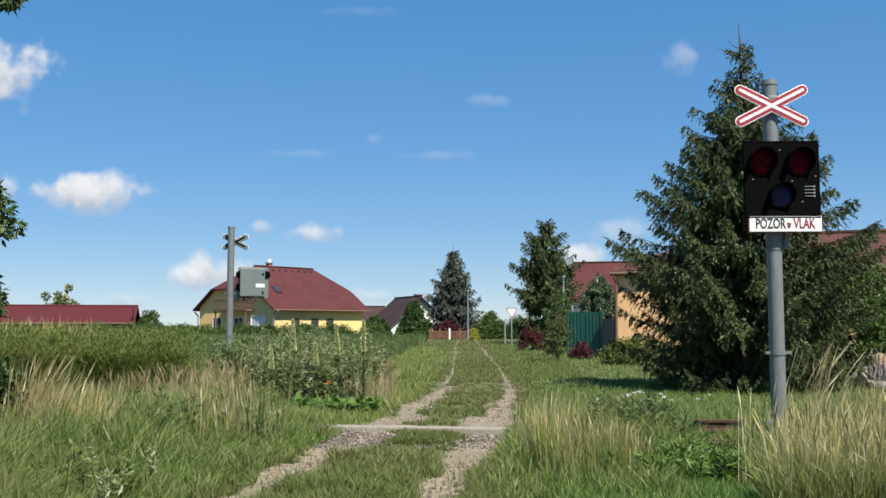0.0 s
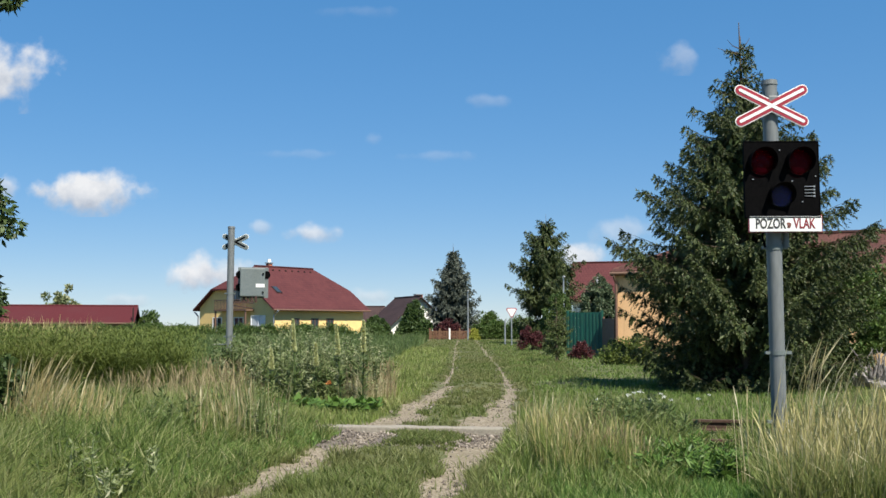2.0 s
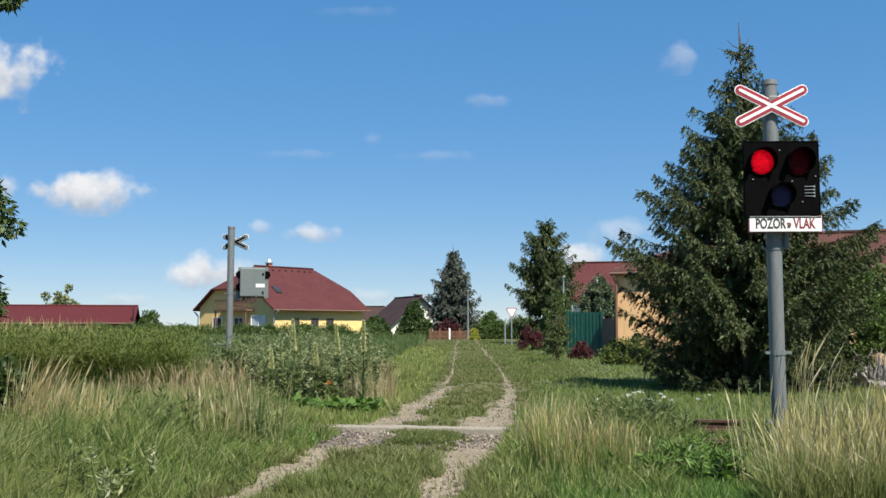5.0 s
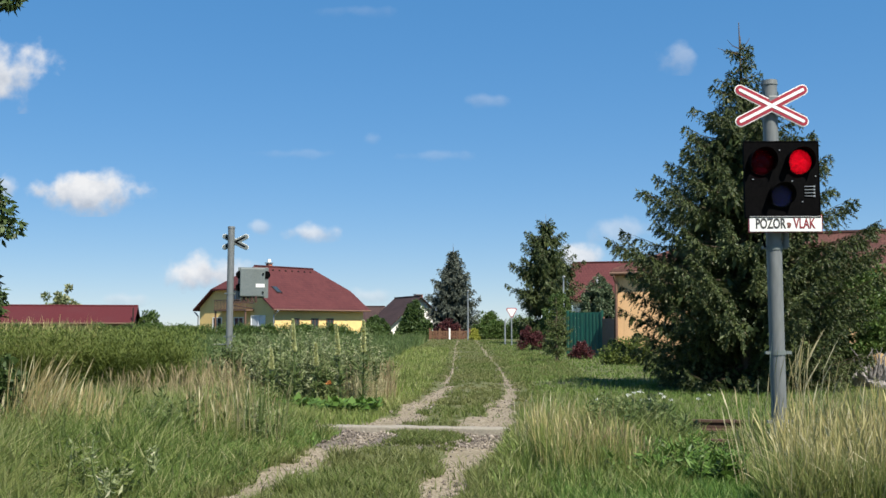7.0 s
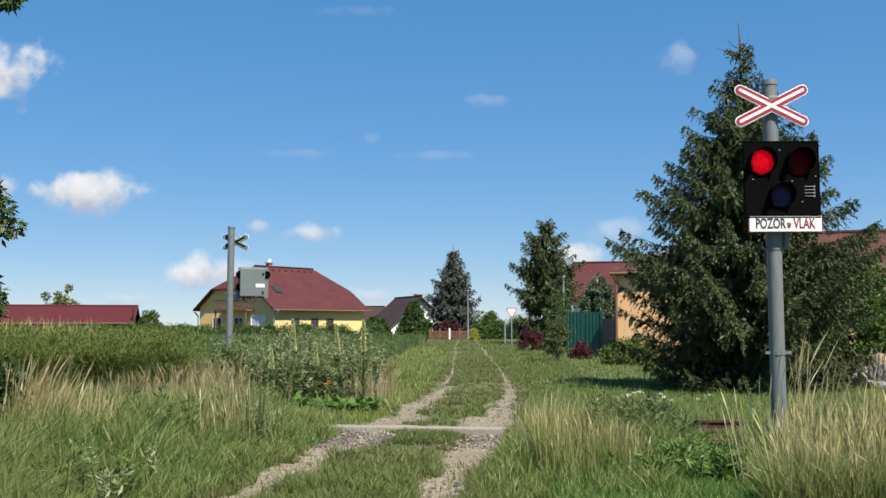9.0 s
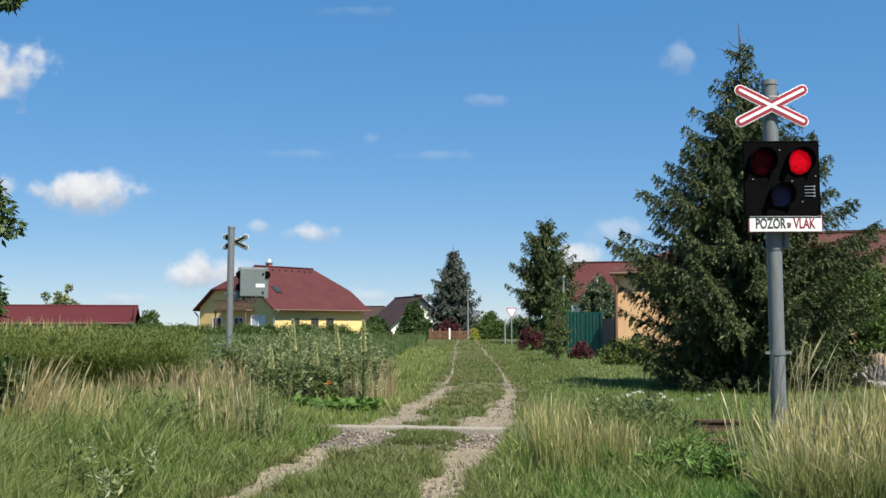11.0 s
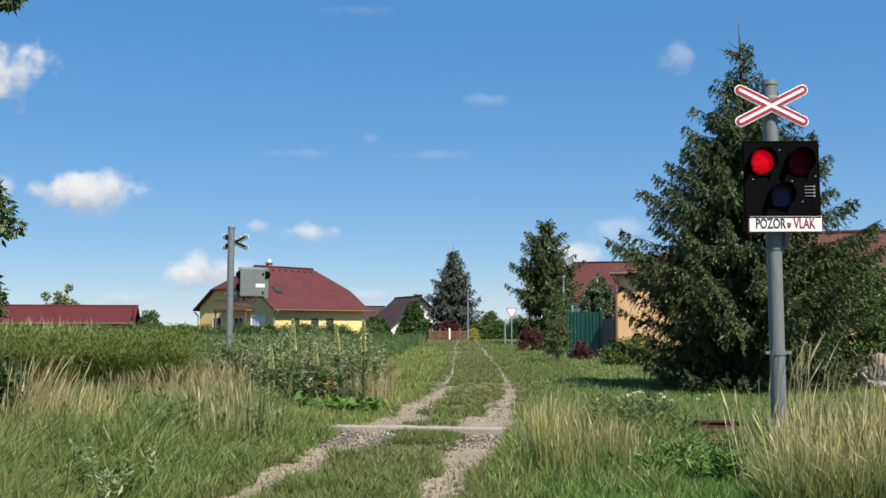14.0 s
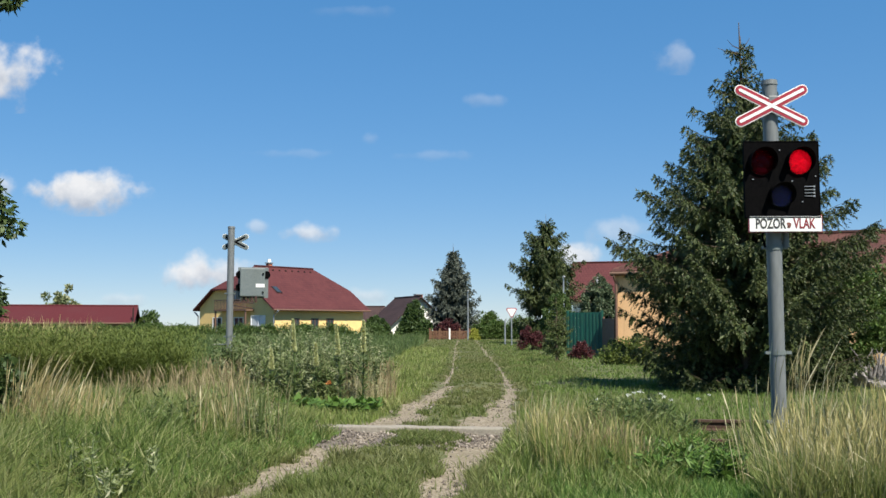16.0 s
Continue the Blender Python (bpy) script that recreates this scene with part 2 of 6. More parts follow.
# ---------------------------------------------------------------- mesh helpers
def mesh_of(name, bm, mat, smooth=False):
    me = bpy.data.meshes.new(name)
    bmesh.ops.recalc_face_normals(bm, faces=bm.faces)
    bm.to_mesh(me)
    bm.free()
    if mat:
        me.materials.append(mat)
    if smooth:
        for p in me.polygons:
            p.use_smooth = True
    return me


def part(name, bm, mat, parent, label="", smooth=False):
    ob = new(name, mesh_of(name, bm, mat, smooth))
    ob.parent = parent
    return tagged(ob, label) if label else ob


def thing(name, m, label, category, group="", kind=""):
    ob = new(name)
    ob.empty_display_size = 0.2
    ob.matrix_world = m
    return tagged(ob, label, category, group, kind)


def box(bm, c, size, m=None, bevel=0.0):
    made = bmesh.ops.create_cube(bm, size=1.0)["verts"]
    bmesh.ops.scale(bm, vec=size, verts=made)
    if bevel:
        edges = list({e for v in made for e in v.link_edges})
        made = bmesh.ops.bevel(bm, geom=edges, offset=bevel, segments=2, affect="EDGES", profile=0.6)["verts"]
        made = list({v for v in made})
    bmesh.ops.transform(bm, matrix=Matrix.Translation(c) @ (m or Matrix()), verts=made)
    return bm


def tube(bm, a, b, r0, r1=None, seg=14, caps=True):
    a, b = Vector(a), Vector(b)
    d = b - a
    q = d.to_track_quat("Z", "Y").to_matrix().to_4x4()
    bmesh.ops.create_cone(bm, cap_ends=caps, segments=seg, radius1=r0, radius2=r0 if r1 is None else r1, depth=d.length,
                          matrix=Matrix.Translation((a + b) / 2) @ q)
    return bm


def extruded(bm, outline, depth, m):
    """A flat outline in x and z, given a depth in y, under the matrix m."""
    f = [bm.verts.new(m @ Vector((x, 0, z))) for x, z in outline]
    k = [bm.verts.new(m @ Vector((x, depth, z))) for x, z in outline]
    bm.faces.new(f)
    bm.faces.new(k[::-1])
    n = len(f)
    for i in range(n):
        bm.faces.new((f[i], f[(i + 1) % n], k[(i + 1) % n], k[i]))
    return bm


def np_mesh(name, verts, quads, tris, mat):
    """A mesh from arrays; quads and tris are index arrays."""
    me = bpy.data.meshes.new(name)
    me.vertices.add(len(verts))
    me.vertices.foreach_set("co", np.ascontiguousarray(verts, dtype=np.float32).ravel())
    loops = np.concatenate([quads.ravel(), tris.ravel()]).astype(np.int32)
    starts = np.concatenate([np.arange(len(quads)) * 4, len(quads) * 4 + np.arange(len(tris)) * 3]).astype(np.int32)
    me.loops.add(len(loops))
    me.loops.foreach_set("vertex_index", loops)
    me.polygons.add(len(starts))
    me.polygons.foreach_set("loop_start", starts)
    me.update(calc_edges=True)
    me.validate()
    me.materials.append(mat)
    return me


NO_TRIS = np.zeros((0, 3), int)
rng = np.random.default_rng(7)


def diamonds(name, base, along, across, mat, fold=0.25):
    """Leaves: from base, each runs along its own vector, as wide as across, and is folded a little."""
    n = len(base)
    up = np.cross(along, across)
    up /= np.linalg.norm(up, axis=1, keepdims=True) + 1e-9
    w = np.linalg.norm(across, axis=1, keepdims=True)
    mid = base + along * 0.45
    v = np.stack([base, mid + across * 0.5 + up * w * fold, base + along, mid - across * 0.5 + up * w * fold], 1).reshape(-1, 3)
    return np_mesh(name, v, np.arange(n * 4).reshape(-1, 4), NO_TRIS, mat)


def unit(n):
    v = rng.normal(size=(n, 3))
    return v / np.linalg.norm(v, axis=1, keepdims=True)


# ---------------------------------------------------------------- ground
RUT_L = ((-9, -3.0), (4, -2.2), (8.22, -1.66), (9.1, -1.53), (10.64, -1.34), (12.49, -1.02), (14.69, -0.68), (20, -0.14), (29.5, 0.27), (45.8, 0.52), (72.6, 0.95), (95, 1.5))
RUT_R = ((-9, -1.2), (4, -0.6), (8.22, -0.06), (10, 0.2), (11.9, 0.4), (14.27, 0.68), (16.65, 1.02), (20.8, 1.42), (29.5, 1.78), (45.8, 2.12), (68.6, 2.55), (95, 3.1))


def rut_l(y):
    return np.interp(y, [p[0] for p in RUT_L], [p[1] for p in RUT_L])


def rut_r(y):
    return np.interp(y, [p[0] for p in RUT_R], [p[1] for p in RUT_R])


def rail_y(x):
    return 13.5 - 0.14 * x


def rut_half(y):
    """Half the worn width of a wheel rut: broad by the crossing, thin and broken further on."""
    return 0.2 + 0.13 * np.exp(-((y - 10.8) / 2.2) ** 2) + 0.1 * np.exp(-((y - 17) / 1.8) ** 2) + 0.34 * np.exp(-((y - 14.4) / 1.0) ** 2) - 0.07 * np.clip((y - 22) / 14, 0, 1)


def wob(x, y):
    return np.sin(x * 1.7 + 0.6 * np.sin(y * 0.9)) * np.cos(y * 1.3 + 0.4 * x) * 0.5 + np.sin(x * 4.3 + y * 2.9) * 0.25 + np.sin(x * 0.45 - y * 0.33) * 0.5


def ground_z(x, y):
    far = np.clip(1 - (np.abs(y) + np.abs(x)) / 90, 0, 1)
    z = 0.025 * wob(x, y) * far
    d = np.minimum(np.abs(x - rut_l(y)), np.abs(x - rut_r(y)))
    return z - 0.05 * np.exp(-(d / 0.22) ** 2) * (y < 95)


def build_ground():
    xs = np.unique(np.concatenate([np.arange(-8, 8, 0.16), np.arange(-60, 60, 2.0), np.linspace(-4500, 4500, 31)]))
    ys = np.unique(np.concatenate([np.arange(5, 26, 0.2), np.arange(26, 100, 1.0), np.arange(-40, 5, 3.0), np.linspace(-1500, 4800, 26)]))
    gx, gy = np.meshgrid(xs, ys)
    v = np.stack([gx, gy, ground_z(gx, gy)], 2).reshape(-1, 3)
    a = np.arange(len(ys) - 1)[:, None] * len(xs) + np.arange(len(xs) - 1)[None, :]
    q = np.stack([a, a + 1, a + 1 + len(xs), a + len(xs)], 2).reshape(-1, 4)
    me = np_mesh("ground", v, q, NO_TRIS, M_SOIL)
    for p in me.polygons:
        p.use_smooth = True
    tagged(new("ground", me), "flat grassy meadow ground with dark soil", "ground", kind="structure")


def build_rut(name, line, label, seed):
    ys = np.arange(-5, 94, 0.12)
    k = 7
    rough = [0.045 * np.sin(ys * f1 + p) + 0.03 * np.sin(ys * f2) + rng.normal(0, 0.03, len(ys)) for f1, f2, p in ((2.3, 5.1, 0), (1.9, 6.3, 2))]
    worn = np.clip(0.62 + 0.6 * np.sin(ys * 1.1 + seed) * np.sin(ys * 0.37 + 1 + seed) + rng.normal(0, 0.22, len(ys)), 0.0, 1.0)
    fade = np.maximum(worn, np.clip((27 - ys) / 6, 0, 1))
    half, half2 = (np.maximum((rut_half(ys) + r) * fade, 0.015) for r in rough)
    c = line(ys) + 0.05 * np.sin(ys * 1.7) + 0.06 * np.sin(ys * 0.6)
    t = np.linspace(0, 1, k)[None, :]
    x = (c - half)[:, None] * (1 - t) + (c + half2)[:, None] * t
    y = np.repeat(ys[:, None], k, 1)
    bow = np.sin(t * np.pi)
    z = ground_z(x, y) + 0.022 * bow - 0.006 + 0.01 * wob(x * 5, y * 5) * bow
    v = np.stack([x, y, z], 2).reshape(-1, 3)
    a = np.arange(len(ys) - 1)[:, None] * k + np.arange(k - 1)[None, :]
    q = np.stack([a, a + 1, a + 1 + k, a + k], 2).reshape(-1, 4)
    tagged(new(name, np_mesh(name, v, q, NO_TRIS, M_DIRT)), label, "dirt track", kind="structure")


build_ground()
build_rut("wheel_track", rut_l, "pale sandy wheel rut worn into the grass lane", 0.0)
build_rut("wheel_track", rut_r, "pale sandy wheel rut worn into the grass lane", 1.7)


def build_ballast():
    """The gravel bed of the railway where the lane crosses it."""
    xs, k = np.arange(-1.75, 1.15, 0.1), 16
    near, far = rail_y(xs) - 2.1 + rng.normal(0, 0.1, len(xs)), rail_y(xs) + 0.02
    t = np.linspace(0, 1, k)[None, :]
    x = np.repeat(xs[:, None], k, 1)
    y = near[:, None] * (1 - t) + far[:, None] * t
    z = ground_z(x, y) + 0.004 + 0.012 * np.sin(np.clip(t * 1.2, 0, 1) * np.pi * 0.5) + 0.008 * wob(x * 7, y * 7)
    v = np.stack([x, y, z], 2).reshape(-1, 3)
    a = np.arange(len(xs) - 1)[:, None] * k + np.arange(k - 1)[None, :]
    q = np.stack([a, a + k, a + k + 1, a + 1], 2).reshape(-1, 4)
    tagged(new("ballast", np_mesh("ballast", v, q, NO_TRIS, M_GRAVEL)), "grey railway gravel bed in the lane", "gravel", kind="structure")


build_ballast()


def build_stones():
    """Loose stones on the ruts and the gravel."""
    bm = bmesh.new()
    bmesh.ops.create_icosphere(bm, subdivisions=1, radius=1.0)
    base = np.array([v.co[:] for v in bm.verts])
    tri = np.array([[v.index for v in f.verts] for f in bm.faces])
    bm.free()
    n = 3000
    y = 7.5 * (34 / 7.5) ** rng.random(n)
    side = rng.random(n) < 0.5
    x = np.where(side, rut_l(y), rut_r(y)) + rng.normal(0, 0.16, n)
    m = 1300
    x[:m] = np.concatenate([rng.normal(-0.95, 0.3, m // 2), rng.normal(0.45, 0.28, m - m // 2)])
    y[:m] = rail_y(x[:m]) - rng.random(m) * 1.9
    s = rng.uniform(0.006, 0.017, n) * (1 + (rng.random(n) < 0.06) * 0.9)
    v = base[None] * s[:, None, None] * rng.uniform(0.6, 1.3, (n, 1, 3)) * rng.uniform(0.85, 1.15, (n, len(base), 1))
    v += np.stack([x, y, ground_z(x, y) + 0.012 + s * 0.3 + 0.01 * (np.arange(n) < m)], 1)[:, None]
    f = (tri[None] + (np.arange(n) * len(base))[:, None, None]).reshape(-1, 3)
    me = np_mesh("loose_stones", v.reshape(-1, 3), np.zeros((0, 4), int), f, M_STONE)
    tagged(new("loose_stones", me), "loose grey and tan stones scattered on the track", "stones", kind="stuff")


build_stones()

# ---------------------------------------------------------------- railway
def rail(offset, x0, x1, lift, label):
    ob = thing("rail", pose(x0, rail_y(x0) + offset, lift, 0, 0, math.degrees(math.atan(-0.14))), label, "rail", "railway rails")
    n = (x1 - x0) * 1.01
    prof = [(-0.062, 0), (0.062, 0), (0.062, 0.012), (0.012, 0.03), (0.009, 0.1), (0.034, 0.112), (0.034, 0.14), (0.028, 0.146), (-0.028, 0.146), (-0.034, 0.14), (-0.034, 0.112), (-0.009, 0.1), (-0.012, 0.03), (-0.062, 0.012)]
    part("rail_profile", extruded(bmesh.new(), prof, n, pose(0, 0, 0, 0, 0, -90)), M_RUST, ob)
    return ob


rail(0.12, 1.3, 16, 0.02, "rusty brown steel rail half hidden in grass")
rail(-1.38, 1.5, 16, -0.07, "rusty brown steel rail sunk in grass")
rail(0.12, -16, -1.75, -0.06, "rusty brown steel rail hidden by weeds")


def crossing_slab():
    ang = math.degrees(math.atan(-0.14))
    ob = thing("crossing_kerb", pose(-0.22, rail_y(-0.22), 0, 0, 0, ang), "long weathered concrete edge beam across the dirt lane", "kerb")
    bm = bmesh.new()
    box(bm, (0.0, -0.42, 0.005), (2.36, 0.3, 0.14), bevel=0.015)
    bmesh.ops.subdivide_edges(bm, edges=[e for e in bm.edges if e.calc_length() > 1], cuts=24)
    for v in bm.verts:
        v.co += Vector((0, 1, 0.7)) * 0.014 * noise.noise(v.co * 4)
    part("beam", bm, M_CONCRETE, ob)
    bm = bmesh.new()
    box(bm, (-1.32, -0.4, -0.02), (0.2, 0.26, 0.1), pose(0, 0, 0, 3, 4, -3), bevel=0.015)
    part("broken_end", bm, M_CONCRETE, ob)


crossing_slab()

# ---------------------------------------------------------------- crossing signals
def stadium(half, r, n=7):
    pts = []
    for s in (1, -1):
        for i in range(n + 1):
            a = s * math.pi / 2 - s * 0 - math.pi * i / n * 1.0 if s > 0 else -math.pi / 2 - math.pi * i / n
            pts.append((s * half + r * math.cos(a), r * math.sin(a)))
    return pts


def warning_cross(ob, centre, half, r, face):
    """Two crossed arms: white rim, red band, white core. face is -1 for a front towards -y, else the back is seen."""
    for k, tilt in enumerate((27, -27)):
        m = Matrix.Translation(centre) @ Matrix.Translation((0, 0.0012 * k * face, 0)) @ pose(0, 0, 0, 0, tilt, 0)
        arm = part("cross_arm", extruded(bmesh.new(), stadium(half - r, r), 0.01, m), M_WHITE if face < 0 else M_BOX, ob, "red and white striped cross arm" if face < 0 else "grey back of a cross arm")
        if face < 0:
            part("red_band", extruded(bmesh.new(), stadium(half - r, r * 0.82), 0.006, m @ Matrix.Translation((0, -0.004, 0))), M_SIGN_RED, arm)
            part("white_core", extruded(bmesh.new(), stadium(half - r, r * 0.27), 0.006, m @ Matrix.Translation((0, -0.008, 0))), M_WHITE, arm)
        else:
            part("arm_rim", extruded(bmesh.new(), stadium(half - r, r * 1.2), 0.006, m @ Matrix.Translation((0, 0.012, 0))), M_WHITE, arm)
            part("arm_slot", extruded(bmesh.new(), stadium(half - r * 1.6, r * 0.34), 0.004, m @ Matrix.Translation((0, -0.005, 0))), M_BLACK, arm)


def text_mesh(word, size, mat, parent, at, name="lettering"):
    cu = bpy.data.curves.new(name, "FONT")
    cu.body, cu.size, cu.extrude, cu.align_x, cu.align_y = word, size, 0.0015, "CENTER", "CENTER"
    cu.offset = 0.003
    tmp = new("lettering_source", cu)
    bpy.context.view_layer.update()
    me = bpy.data.meshes.new_from_object(tmp.evaluated_get(bpy.context.evaluated_depsgraph_get()))
    bpy.data.objects.remove(tmp)
    me.materials.append(mat)
    ob = new(name, me)
    ob.parent = parent
    ob.matrix_local = Matrix.Translation(at) @ pose(0, 0, 0, 90, 0, 0) @ Matrix.Diagonal((0.72, 1.14, 1, 1))
    return ob


STRIPE = 0.008


def hood_mesh(r, length):
    """A sun hood: the upper three fifths of a tube, cut aslant."""
    bm = bmesh.new()
    n = 24
    rings = []
    for rr in (r, r - 0.006):
        back, front = [], []
        for i in range(n + 1):
            a = radians(-35) + radians(250) * i / n
            cut = length * (0.35 + 0.65 * max(0.0, math.sin(a) * 0.5 + 0.5))
            back.append(bm.verts.new((rr * math.cos(a), 0, rr * math.sin(a))))
            front.append(bm.verts.new((rr * math.cos(a), -cut, rr * math.sin(a))))
        rings.append((back, front))
    for back, front in rings:
        for i in range(n):
            bm.faces.new((back[i], back[i + 1], front[i + 1], front[i]))
    for i in range(n):
        bm.faces.new((rings[0][1][i], rings[0][1][i + 1], rings[1][1][i + 1], rings[1][1][i]))
    return bm


def bars_mesh(r, tall, lift, y):
    """Level bars of a fine grid that fill a disc."""
    bm = bmesh.new()
    k = int(r / STRIPE)
    for i in range(-k, k + 1):
        z = i * STRIPE + lift
        w = math.sqrt(max(0.0, (r - 0.004) ** 2 - (i * STRIPE) ** 2))
        if w < 0.01:
            continue
        f = [bm.verts.new(p) for p in ((-w, y, z - tall / 2), (w, y, z - tall / 2), (w, y, z + tall / 2), (-w, y, z + tall / 2))]
        bm.faces.new(f)
    return bm


def lamp_unit(ob, x, z, y, r, lens, glow, label):
    """A lamp: hood, bowl, coloured lens; inside a glowing grid and an added sliding grid that imitates its blinking."""
    bm = bmesh.new()
    tube(bm, (0, 0.0, 0), (0, -0.012, 0), r + 0.008, seg=28)
    lamp = part("lamp", bm, M_BLACK_IN, ob, label)
    lamp.matrix_local = pose(x, y, z)
    part("hood", hood_mesh(r + 0.012, 0.16), M_BLACK, lamp)
    part("glow_grid", bars_mesh(r, STRIPE * 0.5, 0, -0.015), glow, lamp)
    # added black bars, no real lamp part: they cover the glow between blinks
    shutter = part("shutter_grid", bars_mesh(r, STRIPE * 0.56, 0, -0.0165), M_BLACK_IN, lamp)
    bm = bmesh.new()
    bmesh.ops.create_uvsphere(bm, u_segments=28, v_segments=14, radius=r)
    bmesh.ops.delete(bm, geom=[v for v in bm.verts if v.co.z < -0.001], context="VERTS")
    bmesh.ops.transform(bm, matrix=Matrix.Translation((0, -0.018, 0)) @ Matrix.Diagonal((1, 0.22, 1, 1)) @ pose(0, 0, 0, 90, 0, 0), verts=bm.verts)
    part("lens", bm, lens, lamp, smooth=True)
    return shutter


M_LENS_RED = lens_mat("red_lens", (0.95, 0.07, 0.2), (0.06, 0.001, 0.007), 0.3)
M_LENS_BLUE = lens_mat("bluish_lens", (0.9, 0.92, 0.95), (0.012, 0.025, 0.16), 0.4)
M_GLOW_RED = glow_mat("lit_red", (1.0, 0.05, 0.085), 1.75)
M_GLOW_WHITE = glow_mat("lit_white", (1.0, 0.86, 0.6), 2.1)


def pole_parts(ob, height, r):
    bm = bmesh.new()
    tube(bm, (0, 0, -0.1), (0, 0, height - 0.04), r, seg=28)
    part("pole", bm, M_POLE, ob, smooth=False)
    bm = bmesh.new()
    tube(bm, (0, 0, height - 0.05), (0, 0, height), r + 0.008, r + 0.004, seg=28)
    part("pole_cap", bm, M_POLE, ob)
    bm = bmesh.new()
    tube(bm, (0, 0, 0), (0, 0, 0.34), r + 0.05, r + 0.035, seg=20)
    part("foundation_collar", bm, M_POLE, ob)
    for z in (0.42, 1.12, 2.2):
        bm = bmesh.new()
        tube(bm, (0, 0, z - 0.025), (0, 0, z + 0.025), r + 0.007, seg=24)
        box(bm, (r + 0.03, -0.01, z), (0.06, 0.05, 0.03))
        box(bm, (-r - 0.025, -0.01, z), (0.05, 0.04, 0.03))
        part("clamp", bm, M_BOX, ob)


def near_signal():
    ob = thing("crossing_signal", pose(3.435, 10.2, 0, 0, -0.25, 0), "grey pole crossing signal with black board, red lamps and striped cross", "railway signal", "crossing signals")
    pole_parts(ob, 3.955, 0.077)
    warning_cross(ob, (-0.02, -0.115, 3.665), 0.42, 0.058, -1)
    bm = bmesh.new()
    box(bm, (0, -0.09, 3.69), (0.1, 0.06, 0.16), bevel=0.01)
    part("cross_bracket", bm, M_POLE, ob)
    bx, bz, by = 0.042, 2.887, -0.17
    bm = bmesh.new()
    box(bm, (bx, by, bz), (0.75, 0.022, 0.775), bevel=0.006)
    board = part("signal_board", bm, M_BLACK, ob, "square matt black signal board")
    bm = bmesh.new()
    for sx in (-1, 1):
        box(bm, (bx + sx * 0.378, by + 0.01, bz), (0.01, 0.05, 0.785))
        box(bm, (bx, by + 0.01, bz + sx * 0.39), (0.766, 0.05, 0.01))
    part("board_rim", bm, M_BLACK, board)
    for x, z in ((-0.3, 0.0), (-0.13, -0.17), (0.1, -0.02), (0.34, 0.03), (0.2, -0.23), (-0.02, 0.3)):
        bm = bmesh.new()
        tube(bm, (bx + x, by - 0.008, bz + z), (bx + x, by - 0.022, bz + z), 0.0065, seg=8)
        part("bolt", bm, M_STEEL, board)
    for k in range(4):
        bm = bmesh.new()
        box(bm, (bx + 0.275, by - 0.014, bz - 0.075 - 0.033 * k), (0.1, 0.012, 0.005))
        box(bm, (bx + 0.322, by - 0.016, bz - 0.075 - 0.033 * k), (0.016, 0.016, 0.016))
        part("vent_slat", bm, M_STEEL, board)
    bm = bmesh.new()
    box(bm, (bx, by + 0.13, bz), (0.6, 0.2, 0.6), bevel=0.02)
    part("lamp_case", bm, M_BOX, ob)
    out = []
    for x, z, lens, glow, label in ((-0.208, 0.176, M_LENS_RED, M_GLOW_RED, "round red warning lamp with black hood"), (0.176, 0.176, M_LENS_RED, M_GLOW_RED, "round red warning lamp with black hood"),
                                    (-0.022, -0.17, M_LENS_BLUE, M_GLOW_WHITE, "round white lamp with bluish lens and hood")):
        out.append(lamp_unit(ob, bx + x, bz + z, by - 0.012, 0.128 if lens is M_LENS_RED else 0.116, lens, glow, label))
    bm = bmesh.new()
    box(bm, (0.065, by - 0.005, 2.433), (0.735, 0.012, 0.165), bevel=0.004)
    plate = part("name_plate", bm, M_WHITE, ob, "white plate with red edge reading POZOR VLAK")
    bm = bmesh.new()
    box(bm, (0.065, by + 0.003, 2.433), (0.75, 0.012, 0.179))
    part("plate_edge", bm, M_SIGN_RED, plate)
    bm = bmesh.new()
    extruded(bm, [(0.02 * math.cos(a) * (1 + 0.2 * math.sin(5 * a + 1)), 0.038 * math.sin(a) * (1 + 0.25 * math.cos(2 * a))) for a in np.linspace(0, 2 * math.pi, 22)[:-1]], 0.002, pose(0.098, by - 0.0125, 2.415))
    part("rust_patch", bm, M_RUST_PALE, plate, "brown rust patch")
    text_mesh("POZOR", 0.125, M_INK, plate, (-0.09, by - 0.0125, 2.428))
    text_mesh("VLAK", 0.125, M_DARK_RED, plate, (0.255, by - 0.0125, 2.428))
    bm = bmesh.new()
    tube(bm, (0.115, -0.02, 2.2), (0.115, -0.02, 2.42), 0.035, 0.03, seg=14)
    tube(bm, (0.08, -0.02, 2.25), (0.03, -0.02, 2.25), 0.02, seg=10)
    part("cable_conduit", bm, M_POLE, ob)
    bm = bmesh.new()
    tube(bm, (-0.1, -0.03, 2.2), (-0.13, -0.03, 2.32), 0.012, seg=8)
    tube(bm, (-0.13, -0.03, 2.32), (-0.1, -0.03, 2.42), 0.012, seg=8)
    part("cable", bm, M_BLACK, ob)
    return out


SHUT_L, SHUT_R, SHUT_W = near_signal()


